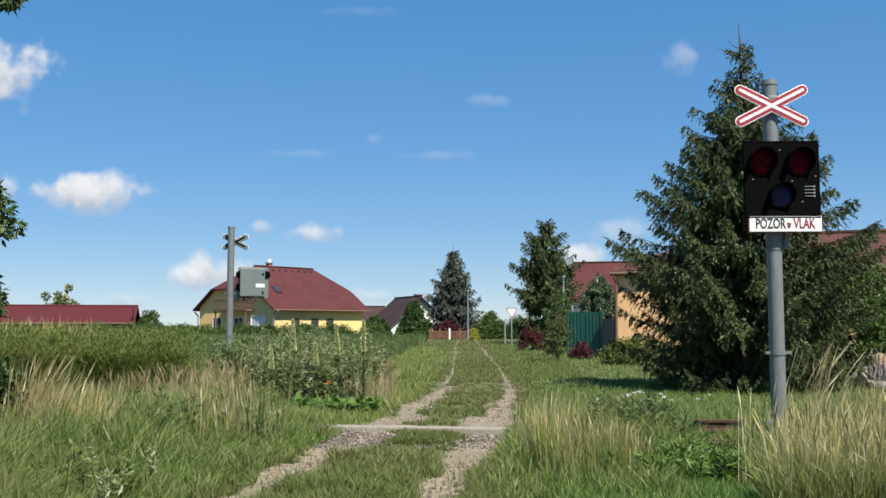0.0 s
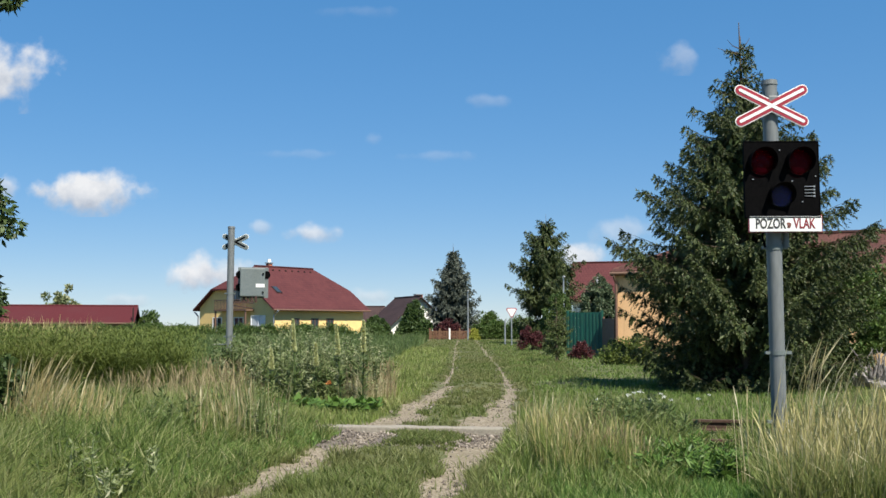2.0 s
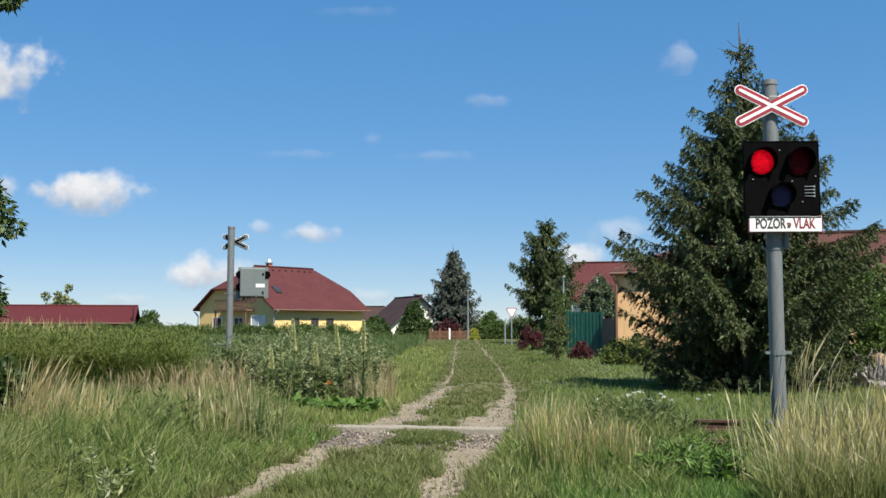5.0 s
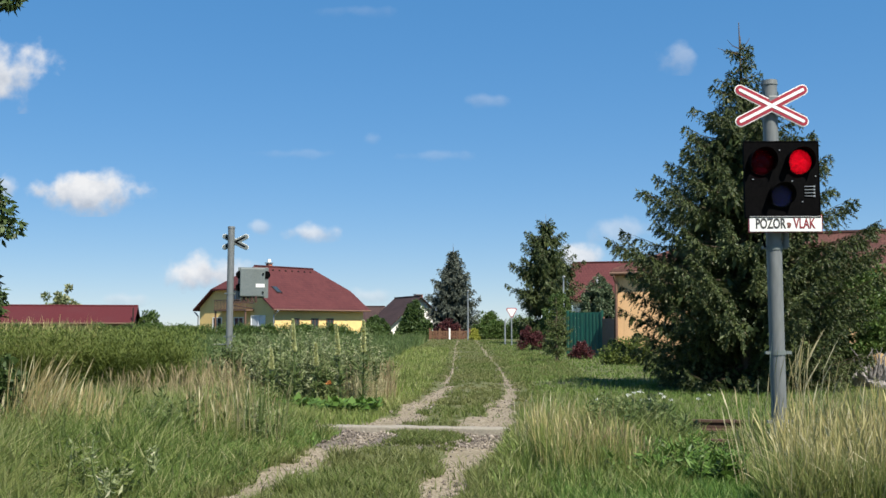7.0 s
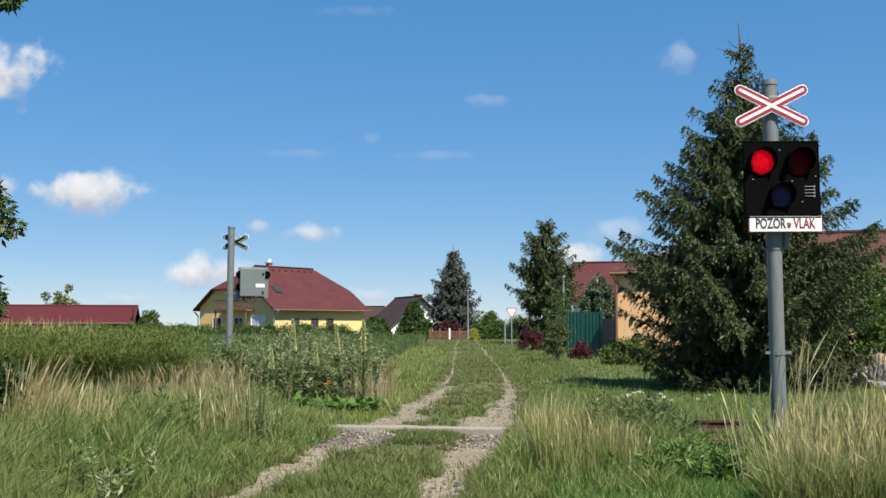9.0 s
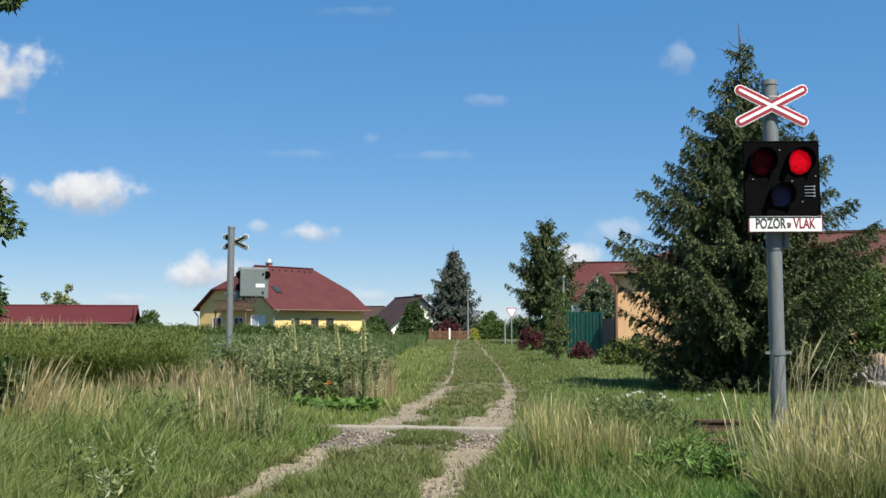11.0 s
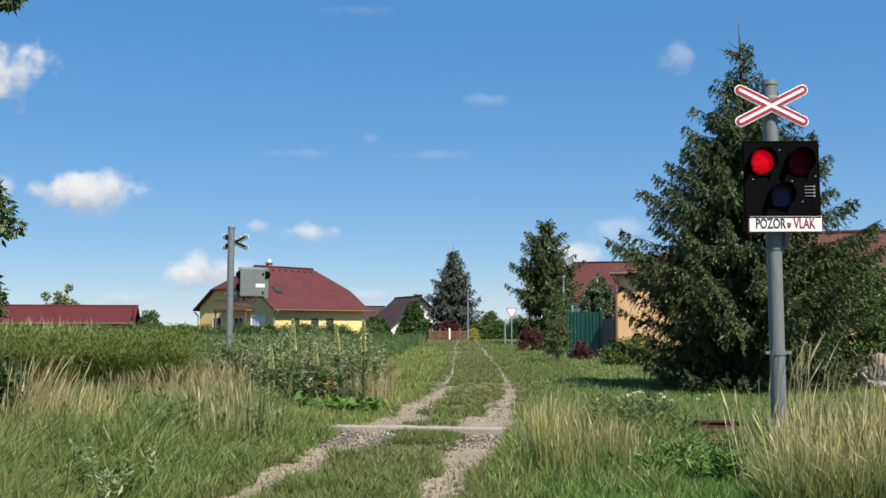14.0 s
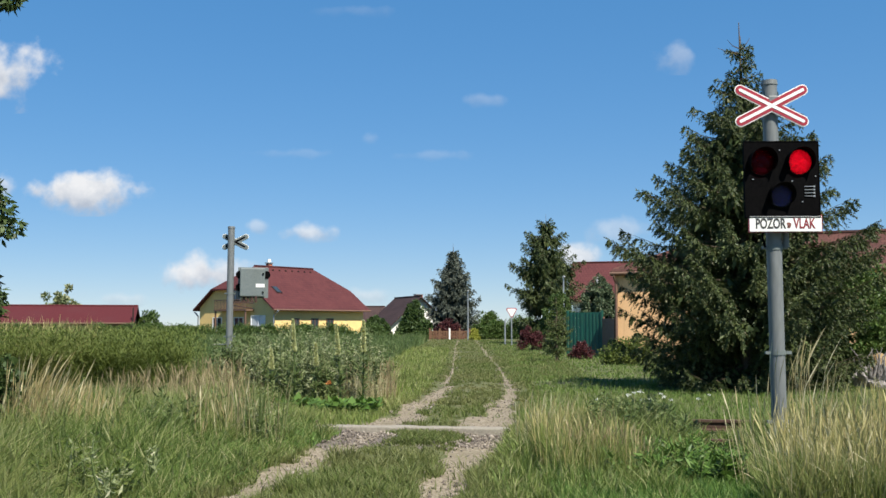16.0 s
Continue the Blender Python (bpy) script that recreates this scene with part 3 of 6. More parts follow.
def far_signal():
    ob = thing("crossing_signal", pose(-5.385, 25, 0, 0, 0.2, 0), "grey pole crossing signal seen from its grey back", "railway signal", "crossing signals")
    pole_parts(ob, 3.9, 0.085)
    warning_cross(ob, (0.08, 0.12, 3.52), 0.36, 0.058, 1)
    turn = pose(0.56, 0.1, 2.485, 0, 0, 12)
    bm = bmesh.new()
    box(bm, (-0.02, 0, 0), (0.62, 0.2, 0.72), bevel=0.025)
    bmesh.ops.transform(bm, matrix=turn, verts=bm.verts)
    case = part("lamp_case", bm, M_BOX, ob, "grey-green metal lamp case")
    bm = bmesh.new()
    box(bm, (0, 0.12, 0.0), (0.76, 0.02, 0.78), bevel=0.006)
    bmesh.ops.transform(bm, matrix=turn, verts=bm.verts)
    part("signal_board", bm, M_BOX, ob)
    bm = bmesh.new()
    box(bm, (0.17, -0.104, -0.08), (0.22, 0.008, 0.09))
    bmesh.ops.transform(bm, matrix=turn, verts=bm.verts)
    part("label_plate", bm, M_WHITE, case, "small white plate")
    for x, z in ((-0.34, 0.2), (-0.34, -0.12), (0.33, 0.2)):
        bm = bmesh.new()
        tube(bm, (x, 0.1, z), (x, 0.3, z), 0.1, 0.09, seg=20)
        bmesh.ops.transform(bm, matrix=turn, verts=bm.verts)
        part("hood", bm, M_BLACK, ob)
    for x, z in ((0.24, 0.22), (0.24, -0.25)):
        bm = bmesh.new()
        tube(bm, (x, -0.1, z), (x, -0.125, z), 0.025, seg=10)
        bmesh.ops.transform(bm, matrix=turn, verts=bm.verts)
        part("lock", bm, M_BLACK, case)
    bm = bmesh.new()
    box(bm, (0.3, 0.0, 1.98), (0.62, 0.06, 0.05))
    box(bm, (0.34, 0.02, 1.86), (0.5, 0.03, 0.03), pose(0, 0, 0, 0, 8, 0))
    for x in (0.34, 0.44, 0.54, 0.64):
        tube(bm, (x, 0.05, 1.98), (x, 0.05, 2.14), 0.035, seg=8)
    part("carrier_arm", bm, M_RUST, ob)
    bm = bmesh.new()
    tube(bm, (-0.38, -0.02, 0.92), (0.02, -0.02, 0.92), 0.018, seg=8)
    tube(bm, (-0.38, -0.02, 0.92), (-0.38, 0.14, 0.92), 0.018, seg=8)
    part("step_bracket", bm, M_BOX, ob)


far_signal()

# ---------------------------------------------------------------- houses
def plane_uv(me):
    """Metre-true texture coordinates in the plane of each face."""
    uv = me.uv_layers.new(name="UVMap")
    for p in me.polygons:
        n = p.normal
        side = Vector((-n.y, n.x, 0))
        side = side.normalized() if side.length > 1e-4 else Vector((1, 0, 0))
        up = n.cross(side)
        for li in p.loop_indices:
            co = me.vertices[me.loops[li].vertex_index].co
            uv.data[li].uv = (co.dot(side), co.dot(up))


def roof_part(ob, faces, mat, thick=0.14, name="roof"):
    bm = bmesh.new()
    for f in faces:
        bm.faces.new([bm.verts.new(p) for p in f])
    bmesh.ops.remove_doubles(bm, verts=bm.verts, dist=0.005)
    bmesh.ops.recalc_face_normals(bm, faces=bm.faces)
    if sum(f.normal.z for f in bm.faces) < 0:
        bmesh.ops.reverse_faces(bm, faces=bm.faces)
    ext = bmesh.ops.extrude_face_region(bm, geom=list(bm.faces), use_keep_orig=True)
    for g in ext["geom"]:
        if isinstance(g, bmesh.types.BMVert):
            g.co.z -= thick
    r = part(name, bm, mat, ob)
    plane_uv(r.data)
    return r


def window(ob, m, w, h, parent_name="window", bars=1, sill=True, frame_mat=None, pane_mat=None):
    """A framed window on a wall; m puts its lower middle on the wall, looking out along -y."""
    bm = bmesh.new()
    for sx in (-1, 1):
        box(bm, (sx * (w / 2 - 0.035), -0.03, h / 2), (0.07, 0.08, h))
    box(bm, (0, -0.03, 0.035), (w - 0.14, 0.08, 0.07))
    box(bm, (0, -0.03, h - 0.035), (w - 0.14, 0.08, 0.07))
    for k in range(bars):
        box(bm, (-w / 2 + w * (k + 1) / (bars + 1), -0.03, h / 2), (0.05, 0.06, h - 0.14))
    bmesh.ops.transform(bm, matrix=m, verts=bm.verts)
    fr = part(parent_name, bm, frame_mat or M_FRAME, ob)
    bm = bmesh.new()
    box(bm, (0, -0.012, h / 2), (w - 0.14, 0.02, h - 0.14))
    bmesh.ops.transform(bm, matrix=m, verts=bm.verts)
    part("pane", bm, pane_mat or M_GLASS, fr)
    if sill:
        bm = bmesh.new()
        box(bm, (0, -0.09, -0.03), (w + 0.12, 0.16, 0.04))
        bmesh.ops.transform(bm, matrix=m, verts=bm.verts)
        part("sill", bm, M_STEEL, fr)


def chimney(ob, x, y, z0, z1, w=0.55):
    bm = bmesh.new()
    box(bm, (x, y, (z0 + z1) / 2), (w, w, z1 - z0))
    ch = part("chimney", bm, M_BRICKRED, ob)
    bm = bmesh.new()
    box(bm, (x, y, z1 + 0.05), (w + 0.14, w + 0.14, 0.09))
    part("chimney_cap", bm, M_STEEL, ch)
    return ch


def pipe(ob, pts, mat, r=0.06, name="downpipe"):
    bm = bmesh.new()
    for a, b in zip(pts, pts[1:]):
        tube(bm, a, b, r, seg=10)
    return part(name, bm, mat, ob)


def house(m, L, B, eave, ridge, wall_mat, roof_m, label, over=0.6, hip0=0.0, hip1=0.0, clip=0.5, name="house"):
    """A house with its long wall on y=0 from x=0 to L, and its depth B behind it. hip0, hip1: how far the ridge
    draws in at each end; clip: the share of the gable's height that stays wall under a half hip."""
    ob = thing(name, m, label, "house", "village houses")
    mid, rise = B / 2, ridge - eave
    slope = rise / (mid + 0.0)
    zo = eave - slope * over
    zc = eave + rise * clip
    bm = bmesh.new()
    g0 = [(0, 0), (B, 0), (B, eave)] + ([(B - mid * clip, zc), (mid * clip, zc)] if hip0 else [(mid, ridge)]) + [(0, eave)]
    g1 = [(0, 0), (B, 0), (B, eave)] + ([(B - mid * clip, zc), (mid * clip, zc)] if hip1 else [(mid, ridge)]) + [(0, eave)]
    part("gable_wall", extruded(bm, g0, 0.35, pose(0.0, 0, 0, 0, 0, 90) @ pose(0, -0.35, 0)), wall_mat, ob)
    part("gable_wall", extruded(bmesh.new(), g1, 0.35, pose(L, 0, 0, 0, 0, 90)), wall_mat, ob)
    for y in (0.175, B - 0.175):
        bm = bmesh.new()
        box(bm, (L / 2, y, eave / 2 - 0.02), (L - 0.71, 0.345, eave - 0.04))
        part("long_wall", bm, wall_mat, ob)
    e0, e1 = -over, L + over
    faces = []
    yc = mid * clip - 0.0
    for s in (0, 1):
        def P(x, y, z):
            return (x, y if s == 0 else B - y, z + 0.06)
        f = [P(e0, -over, zo), P(e1, -over, zo)]
        f += [P(e1, yc, zc), P(L - hip1, mid, ridge)] if hip1 else [P(e1, mid, ridge)]
        f += [P(hip0, mid, ridge), P(e0, yc, zc)] if hip0 else [P(e0, mid, ridge)]
        faces.append(f)
    for hp, ex, rx in ((hip0, e0, hip0), (hip1, e1, L - hip1)):
        if hp:
            faces.append([(ex, yc, zc + 0.06), (ex, B - yc, zc + 0.06), (rx, mid, ridge + 0.06)])
    roof_part(ob, faces, roof_m)
    bm = bmesh.new()
    tube(bm, (e0, -over - 0.07, zo - 0.05), (e1, -over - 0.07, zo - 0.05), 0.075, seg=10)
    part("gutter", bm, M_WOODBROWN, ob)
    bm = bmesh.new()
    tube(bm, (hip0 or e0, mid, ridge + 0.07), (L - hip1 if hip1 else e1, mid, ridge + 0.07), 0.1, seg=8)
    part("ridge_cap", bm, roof_m, ob)
    return ob


def yellow_house():
    m = pose(-14.16, 83, 0, 0, 0, 50)
    L, B = 10.6, 10.2
    h = house(m, L, B, 3.05, 6.6, M_YELLOW, M_RED_ROOF, "yellow rendered house with a red half-hipped tile roof", 0.45, 2.0, 1.6, 0.42)
    ch = chimney(h, 4.2, B / 2 + 0.6, 5.9, 7.0, 0.42)
    part("flue", tube(bmesh.new(), (4.2, B / 2 + 0.6, 7.05), (4.2, B / 2 + 0.6, 7.4), 0.17, seg=12), M_FRAME, ch)
    for k in range(9):
        part("snow_guard", box(bmesh.new(), (2.2 + 0.75 * k, B / 2 - 0.55, 6.6 - 0.55 * 3.55 / 5.1 + 0.12), (0.14, 0.1, 0.12)), M_DARK_ROOF, h)
    for x in (2.4, 4.6, 6.4):
        window(h, pose(x, -0.0, 1.1), 0.85, 0.9, frame_mat=M_WOODBROWN)
    wall = pose(0, 0, 0, 0, 0, -90)
    window(h, wall @ pose(-2.0, 0, 0.2), 1.9, 2.05, "terrace_door", 1, False, pane_mat=M_PALE_PANE)
    window(h, wall @ pose(-4.6, 0, 0.9), 1.3, 1.2)
    window(h, wall @ pose(-7.6, 0, 0.9), 1.3, 1.2)
    window(h, wall @ pose(-5.1, 0, 3.3), 1.4, 1.5, "balcony_door", 1, False)
    bm = bmesh.new()
    box(bm, (-0.45, 4.8, 2.7), (0.9, 4.4, 0.14))
    bal = part("balcony", bm, M_WOODBROWN, h, "brown wooden balcony")
    bm = bmesh.new()
    for y in np.arange(2.7, 7.0, 0.2):
        box(bm, (-0.86, y, 3.15), (0.03, 0.06, 0.8))
    box(bm, (-0.86, 4.8, 3.58), (0.08, 4.4, 0.06))
    part("railing", bm, M_WOODBROWN, bal)
    for y in (2.75, 6.85):
        bm = bmesh.new()
        box(bm, (-0.8, y, 1.31), (0.12, 0.12, 2.62))
        part("post", bm, M_WOODBROWN, bal)
    pipe(h, [(-0.1, -0.65, 2.6), (-0.1, -0.1, 2.2), (-0.1, -0.1, 0)], M_STEEL)
    pipe(h, [(-0.1, B + 0.65, 2.6), (-0.1, B + 0.1, 2.2), (-0.1, B + 0.1, 0)], M_STEEL)
    bm = bmesh.new()
    slope = math.degrees(math.atan(3.55 / 5.1))
    box(bm, (1.9, 1.9, 3.05 + 1.9 * 3.55 / 5.1 + 0.09), (0.6, 1.0, 0.08), pose(0, 0, 0, slope, 0, 0))
    sk = part("roof_window", bm, M_DARK_ROOF, h)
    bm = bmesh.new()
    box(bm, (1.9, 1.9, 3.05 + 1.9 * 3.55 / 5.1 + 0.14), (0.46, 0.84, 0.03), pose(0, 0, 0, slope, 0, 0))
    part("pane", bm, M_GLASS, sk)


yellow_house()


def long_shed():
    h = house(pose(-43.6, 84.6, 0, 0, 0, 12), 16.3, 6, 1.75, 3.1, M_WOODBROWN, M_SHED_ROOF, "long low shed with a plain dark red roof", 0.3, name="shed")
    h["category"] = "shed"
    bm = bmesh.new()
    box(bm, (16.45, -0.1, 2.3), (0.1, 0.2, 1.3))
    part("verge_board", bm, M_DARK_ROOF, h)


long_shed()


def white_house():
    h = house(pose(0.9, 113, 0, 0, 0, 112), 8, 7.6, 1.2, 4.6, M_PALE_WALL, M_DARK_ROOF, "white gabled house with a dark brown roof", 0.5)
    chimney(h, 2.6, 3.0, 3.6, 4.9, 0.8)
    wall = pose(0, 0, 0, 0, 0, -90)
    window(h, wall @ pose(-3.4, 0, 0.5), 1.0, 1.1)
    window(h, wall @ pose(-5.6, 0, 0.5), 1.0, 1.1)
    g = house(pose(-13.5, 116, 0, 0, 0, 8), 9, 7, 1.2, 3.6, M_PALE_WALL, M_DARK_ROOF, "low house with dark roof behind garden trees", 0.4, 2.0, 2.0, 0.3)


white_house()


def orange_house():
    L, B = 15, 8.5
    h = house(pose(7.35, 42.2, 0, 0, 0, -25), L, B, 3.7, 5.3, M_ORANGE_WALL, M_BROWN_ROOF, "orange rendered house with a brown tile roof", 0.16, 3.2, 3.2, 0.05)
    pipe(h, [(0.0, -0.26, 3.5), (0.06, -0.09, 3.2), (0.06, -0.09, 0)], M_WOODBROWN)
    bm = bmesh.new()
    box(bm, (L / 2, -0.1, 3.52), (L + 0.3, 0.18, 0.05))
    part("soffit", bm, M_WOODBROWN, h)
    for x in (4.0, 7.5, 11.5):
        window(h, pose(x, 0, 1.0), 1.4, 1.4)


orange_house()


def red_house():
    h = house(pose(11.3, 86, 0, 0, 0, -14), 11, 8, 3.9, 7.0, M_PALE_WALL, M_RED_ROOF, "pale house with a steep dark red roof", 0.5)
    for x in (1.2, 4.0):
        window(h, pose(x, 0, 1.0), 1.1, 1.3)
    bm = bmesh.new()
    tube(bm, (2.0, 1.5, 4.9), (2.0, 1.5, 5.6), 0.14, seg=10)
    part("vent_pipe", bm, M_FRAME, h)


red_house()


def green_gate():
    ob = thing("garden_gate", pose(6.02, 47.5, 0, 0, 0, -38), "green ribbed sheet-metal garden gate, closed", "gate")
    for k in range(2):
        bm = bmesh.new()
        for i in range(9):
            box(bm, (k * 0.86 + 0.05 + i * 0.094, -0.012 if i % 2 else 0.012, 1.04), (0.092, 0.02, 1.9))
        lf = part("gate_leaf", bm, M_GREEN, ob)
        for z in (0.12, 1.98):
            part("gate_rail", box(bmesh.new(), (k * 0.86 + 0.43, 0.04, z), (0.84, 0.05, 0.06)), M_GREEN, lf)
    for x in (-0.06, 1.8):
        bm = bmesh.new()
        box(bm, (x, 0, 1.05), (0.1, 0.1, 2.1))
        part("post", bm, M_GREEN, ob)
    w = thing("garden_wall", pose(7.42, 46.1, 0, 0, 0, -91), "low dark brown plank screen beside the orange house", "screen")
    for i in range(18):
        bm = bmesh.new()
        box(bm, (0.1 + i * 0.2, 0, 0.85), (0.19, 0.05, 1.7))
        part("plank", bm, M_WOODBROWN, w)
    for x in (0.0, 1.8, 3.6):
        bm = bmesh.new()
        box(bm, (x, 0.06, 0.9), (0.1, 0.08, 1.8))
        part("post", bm, M_WOODBROWN, w)


green_gate()


def give_way():
    ob = thing("give_way_sign", pose(4.84, 70, 0), "white give-way triangle with red border on a pole", "road sign")
    bm = bmesh.new()
    tube(bm, (0, 0, 0), (0, 0, 2.58), 0.045, seg=10)
    part("pole", bm, M_STEEL, ob)
    for name, r, y, mat in (("triangle", 0.41, -0.06, M_SIGN_RED), ("triangle_face", 0.335, -0.075, M_WHITE)):
        bm = bmesh.new()
        pts = []
        for k in range(3):
            a = radians(30 + 120 * k)
            for d in (-9, 9):
                b = a + radians(d)
                pts.append((r * math.cos(b), 2.36 + r * math.sin(b)))
        extruded(bm, pts, 0.014, pose(0, y, 0))
        part(name, bm, mat, ob)
    post = thing("marker_post", pose(4.5, 72, 0), "thin pale grey marker post in the grass", "post")
    bm = bmesh.new()
    tube(bm, (0, 0, 0), (0, 0, 1.75), 0.06, 0.055, seg=10)
    tube(bm, (0, 0, 1.75), (0, 0, 1.8), 0.065, 0.02, seg=10)
    part("post_body", bm, M_STEEL, post)


give_way()


def street_lamp(x, y, h):
    ob = thing("street_lamp", pose(x, y, 0), "slim grey street lamp with a small head", "street lamp", "street lamps")
    bm = bmesh.new()
    tube(bm, (0, 0, 0), (0, 0, h), 0.08, 0.05, seg=10)
    part("pole", bm, M_STEEL, ob)
    bm = bmesh.new()
    box(bm, (0, -0.15, h + 0.02), (0.2, 0.5, 0.1), bevel=0.03)
    part("lamp_head", bm, M_STEEL, ob)


street_lamp(8.53, 70, 4.8)
street_lamp(2.39, 95, 4.65)


def paling_fence():
    ob = thing("paling_fence", pose(-1.3, 98, 0, 0, 0, 4), "brown wooden paling fence with pale posts", "fence")
    for i in range(5):
        bm = bmesh.new()
        box(bm, (i * 0.98, 0, 0.55), (0.16, 0.16, 1.1))
        part("post", bm, M_FENCE if i != 2 else M_PALE_WALL, ob)
    for i in range(26):
        if i % 6 == 0:
            continue
        bm = bmesh.new()
        box(bm, (i * 0.163, -0.05, 0.46 + 0.02 * math.sin(i * 2.1)), (0.1, 0.03, 0.76))
        part("pale", bm, M_FENCE, ob)
    for z in (0.3, 0.8):
        bm = bmesh.new()
        box(bm, (2.0, 0, z), (4.1, 0.05, 0.08))
        part("fence_rail", bm, M_FENCE, ob)


paling_fence()

# ---------------------------------------------------------------- trees and shrubs
def limb_tube(bm, pts, radii, seg=6):
    """A bent, tapering tube through the points."""
    rings = []
    for i, (p, r) in enumerate(zip(pts, radii)):
        p = Vector(p)
        d = (Vector(pts[min(i + 1, len(pts) - 1)]) - Vector(pts[max(i - 1, 0)])).normalized()
        s = d.orthogonal().normalized()
        t = d.cross(s)
        rings.append([bm.verts.new(p + (s * math.cos(a) + t * math.sin(a)) * r) for a in [2 * math.pi * k / seg for k in range(seg)]])
    for a, b in zip(rings, rings[1:]):
        for k in range(seg):
            bm.faces.new((a[k], a[(k + 1) % seg], b[(k + 1) % seg], b[k]))
    bm.faces.new(rings[-1])
    return bm


def spruce(m, height, profile, label, mat, gap=0.36, arms=9, step=0.085, twig=0.4, shoot=0.16, droop=0.3, gaps=0.08, per=6, tips=(), uneven=0.3, lift=0.1, hang=1.0):
    """A spruce: straight trunk, whorls of boughs that sag and turn up at their tips, each a fan of
    hanging twigs set with needled shoots. profile: pairs of height and longest reach."""
    ob = thing("spruce", m, label, "tree", "trees")
    bm = bmesh.new()
    n = 9
    limb_tube(bm, [(0.02 * math.sin(i * 2.0), 0.02 * math.cos(i * 1.3), height * i / n) for i in range(n + 1)], [max(0.008, 0.021 * height * (1 - i / n) + 0.004) for i in range(n + 1)], 10)
    part("trunk", bm, M_BARK, ob)
    pz, pr = [p[0] for p in profile], [p[1] for p in profile]
    wood = bmesh.new()
    B, A, W = [], [], []
    down = np.array([0, 0, -1.0])

    def clothe(p0, t, ln, sag, fat):
        """Needles all round the strands that start at p0 and run along t."""
        cnt = max(3, int(float(ln.mean()) / shoot * per))
        fr = rng.random((len(ln), cnt))
        pos = p0[:, None] + t[:, None] * (fr * ln[:, None])[..., None] + down * (sag[:, None] * ln[:, None] * fr ** 2)[..., None]
        r = rng.normal(size=(len(ln), cnt, 3))
        r -= (r * t[:, None]).sum(2, keepdims=True) * t[:, None]
        r /= np.linalg.norm(r, axis=2, keepdims=True) + 1e-9
        u = t[:, None] * 0.8 + r * 0.62 + down * sag[:, None, None] * fr[..., None]
        L = shoot * fat * rng.uniform(0.65, 1.2, fr.shape) * (1.1 - 0.35 * fr)
        B.append(pos.reshape(-1, 3))
        A.append((u * L[..., None]).reshape(-1, 3))
        W.append((L * 0.3).ravel())

    def bough(az, zz, reach):
        d = np.array([math.cos(az), math.sin(az), 0.0])
        side = np.array([-d[1], d[0], 0.0])
        h = zz / height
        rise = lift + 0.22 * h
        s = np.linspace(0.1, 1, 9)
        sag = rise * s - droop * (1 - 0.75 * h) * np.sin(s * 2.0) + 0.1 * s ** 3
        pts = d[None] * (s * reach)[:, None] + np.array([0, 0, 1.0])[None] * (zz + sag * reach)[:, None]
        q = np.linspace(0, len(pts) - 1, 4).astype(int)
        limb_tube(wood, [tuple(pts[j]) for j in q], [0.012 + 0.012 * reach, 0.009 + 0.007 * reach, 0.007, 0.003], 4)
        # the bough's own brush, then hanging twigs left and right of it
        seg = np.diff(pts, axis=0)
        sl = np.linalg.norm(seg, axis=1)
        clothe(pts[:-1], seg / sl[:, None], sl, np.zeros(len(sl)), 1.15)
        k = max(3, int(reach / step))
        f = np.repeat(np.linspace(0.16, 0.97, k), 2) + rng.normal(0, 0.015, 2 * k)
        p0 = np.stack([np.interp(f, s, pts[:, c]) for c in range(3)], 1)
        sg = np.tile([-1.0, 1.0], k)
        t = side[None] * (sg * rng.uniform(0.35, 0.95, 2 * k))[:, None] + d[None] * rng.uniform(0.35, 0.8, (2 * k, 1)) + down[None] * (rng.uniform(0.1, hang, 2 * k) * (1.1 - 0.7 * f))[:, None]
        t /= np.linalg.norm(t, axis=1, keepdims=True)
        ln = twig * min(1.0, 0.3 + 0.45 * reach) * ((1 - np.clip(f, 0, 1)) ** 0.7 * np.minimum(1, 0.4 + 2.2 * f) + 0.22) * rng.uniform(0.55, 1.25, 2 * k)
        clothe(p0, t, ln, np.full(2 * k, 0.35), 1.0)
        # added broad filler leaves, unlike real shoots, block light to darken the crown's middle
        c = max(4, int(reach * 30))
        fi = rng.uniform(0.03, 0.66, c)
        B.append(d[None] * (fi * reach)[:, None] + side[None] * rng.normal(0, 0.22 * min(1, reach), (c, 1)) * fi[:, None] + np.array([0, 0, 1.0])[None] * (zz + rise * fi * reach - 0.9 * droop * fi * reach)[:, None] - np.array([0, 0, 1.0])[None] * rng.uniform(0, 0.3, (c, 1)))
        ui = unit(c) + np.array([0, 0, -0.7])
        A.append(ui * shoot * 2.2 * min(1, reach))
        W.append(np.full(c, shoot * 1.3 * min(1, reach)))

    z, k = profile[0][0], 0
    while z < height * 0.93:
        reach0 = float(np.interp(z, pz, pr))
        num = arms if reach0 > 0.5 else max(4, arms - 4)
        for i in range(num):
            k += 1
            if rng.random() < gaps:
                continue
            az = 2 * math.pi * (i + rng.uniform(-0.35, 0.35)) / num + k * 0.21
            bough(az, z + rng.uniform(-0.5, 0.5) * gap, reach0 * (1 - uneven * rng.random() ** 1.4))
        z += gap * rng.uniform(0.8, 1.2)
    zt = rng.uniform(height * 0.86, height * 0.955, 50)
    u = unit(50) * 0.8 + np.array([0, 0, 0.6])
    B.append(np.stack([rng.normal(0, 0.012, 50), rng.normal(0, 0.012, 50), zt], 1))
    A.append(u * shoot * 0.45)
    W.append(np.full(50, shoot * 0.13))
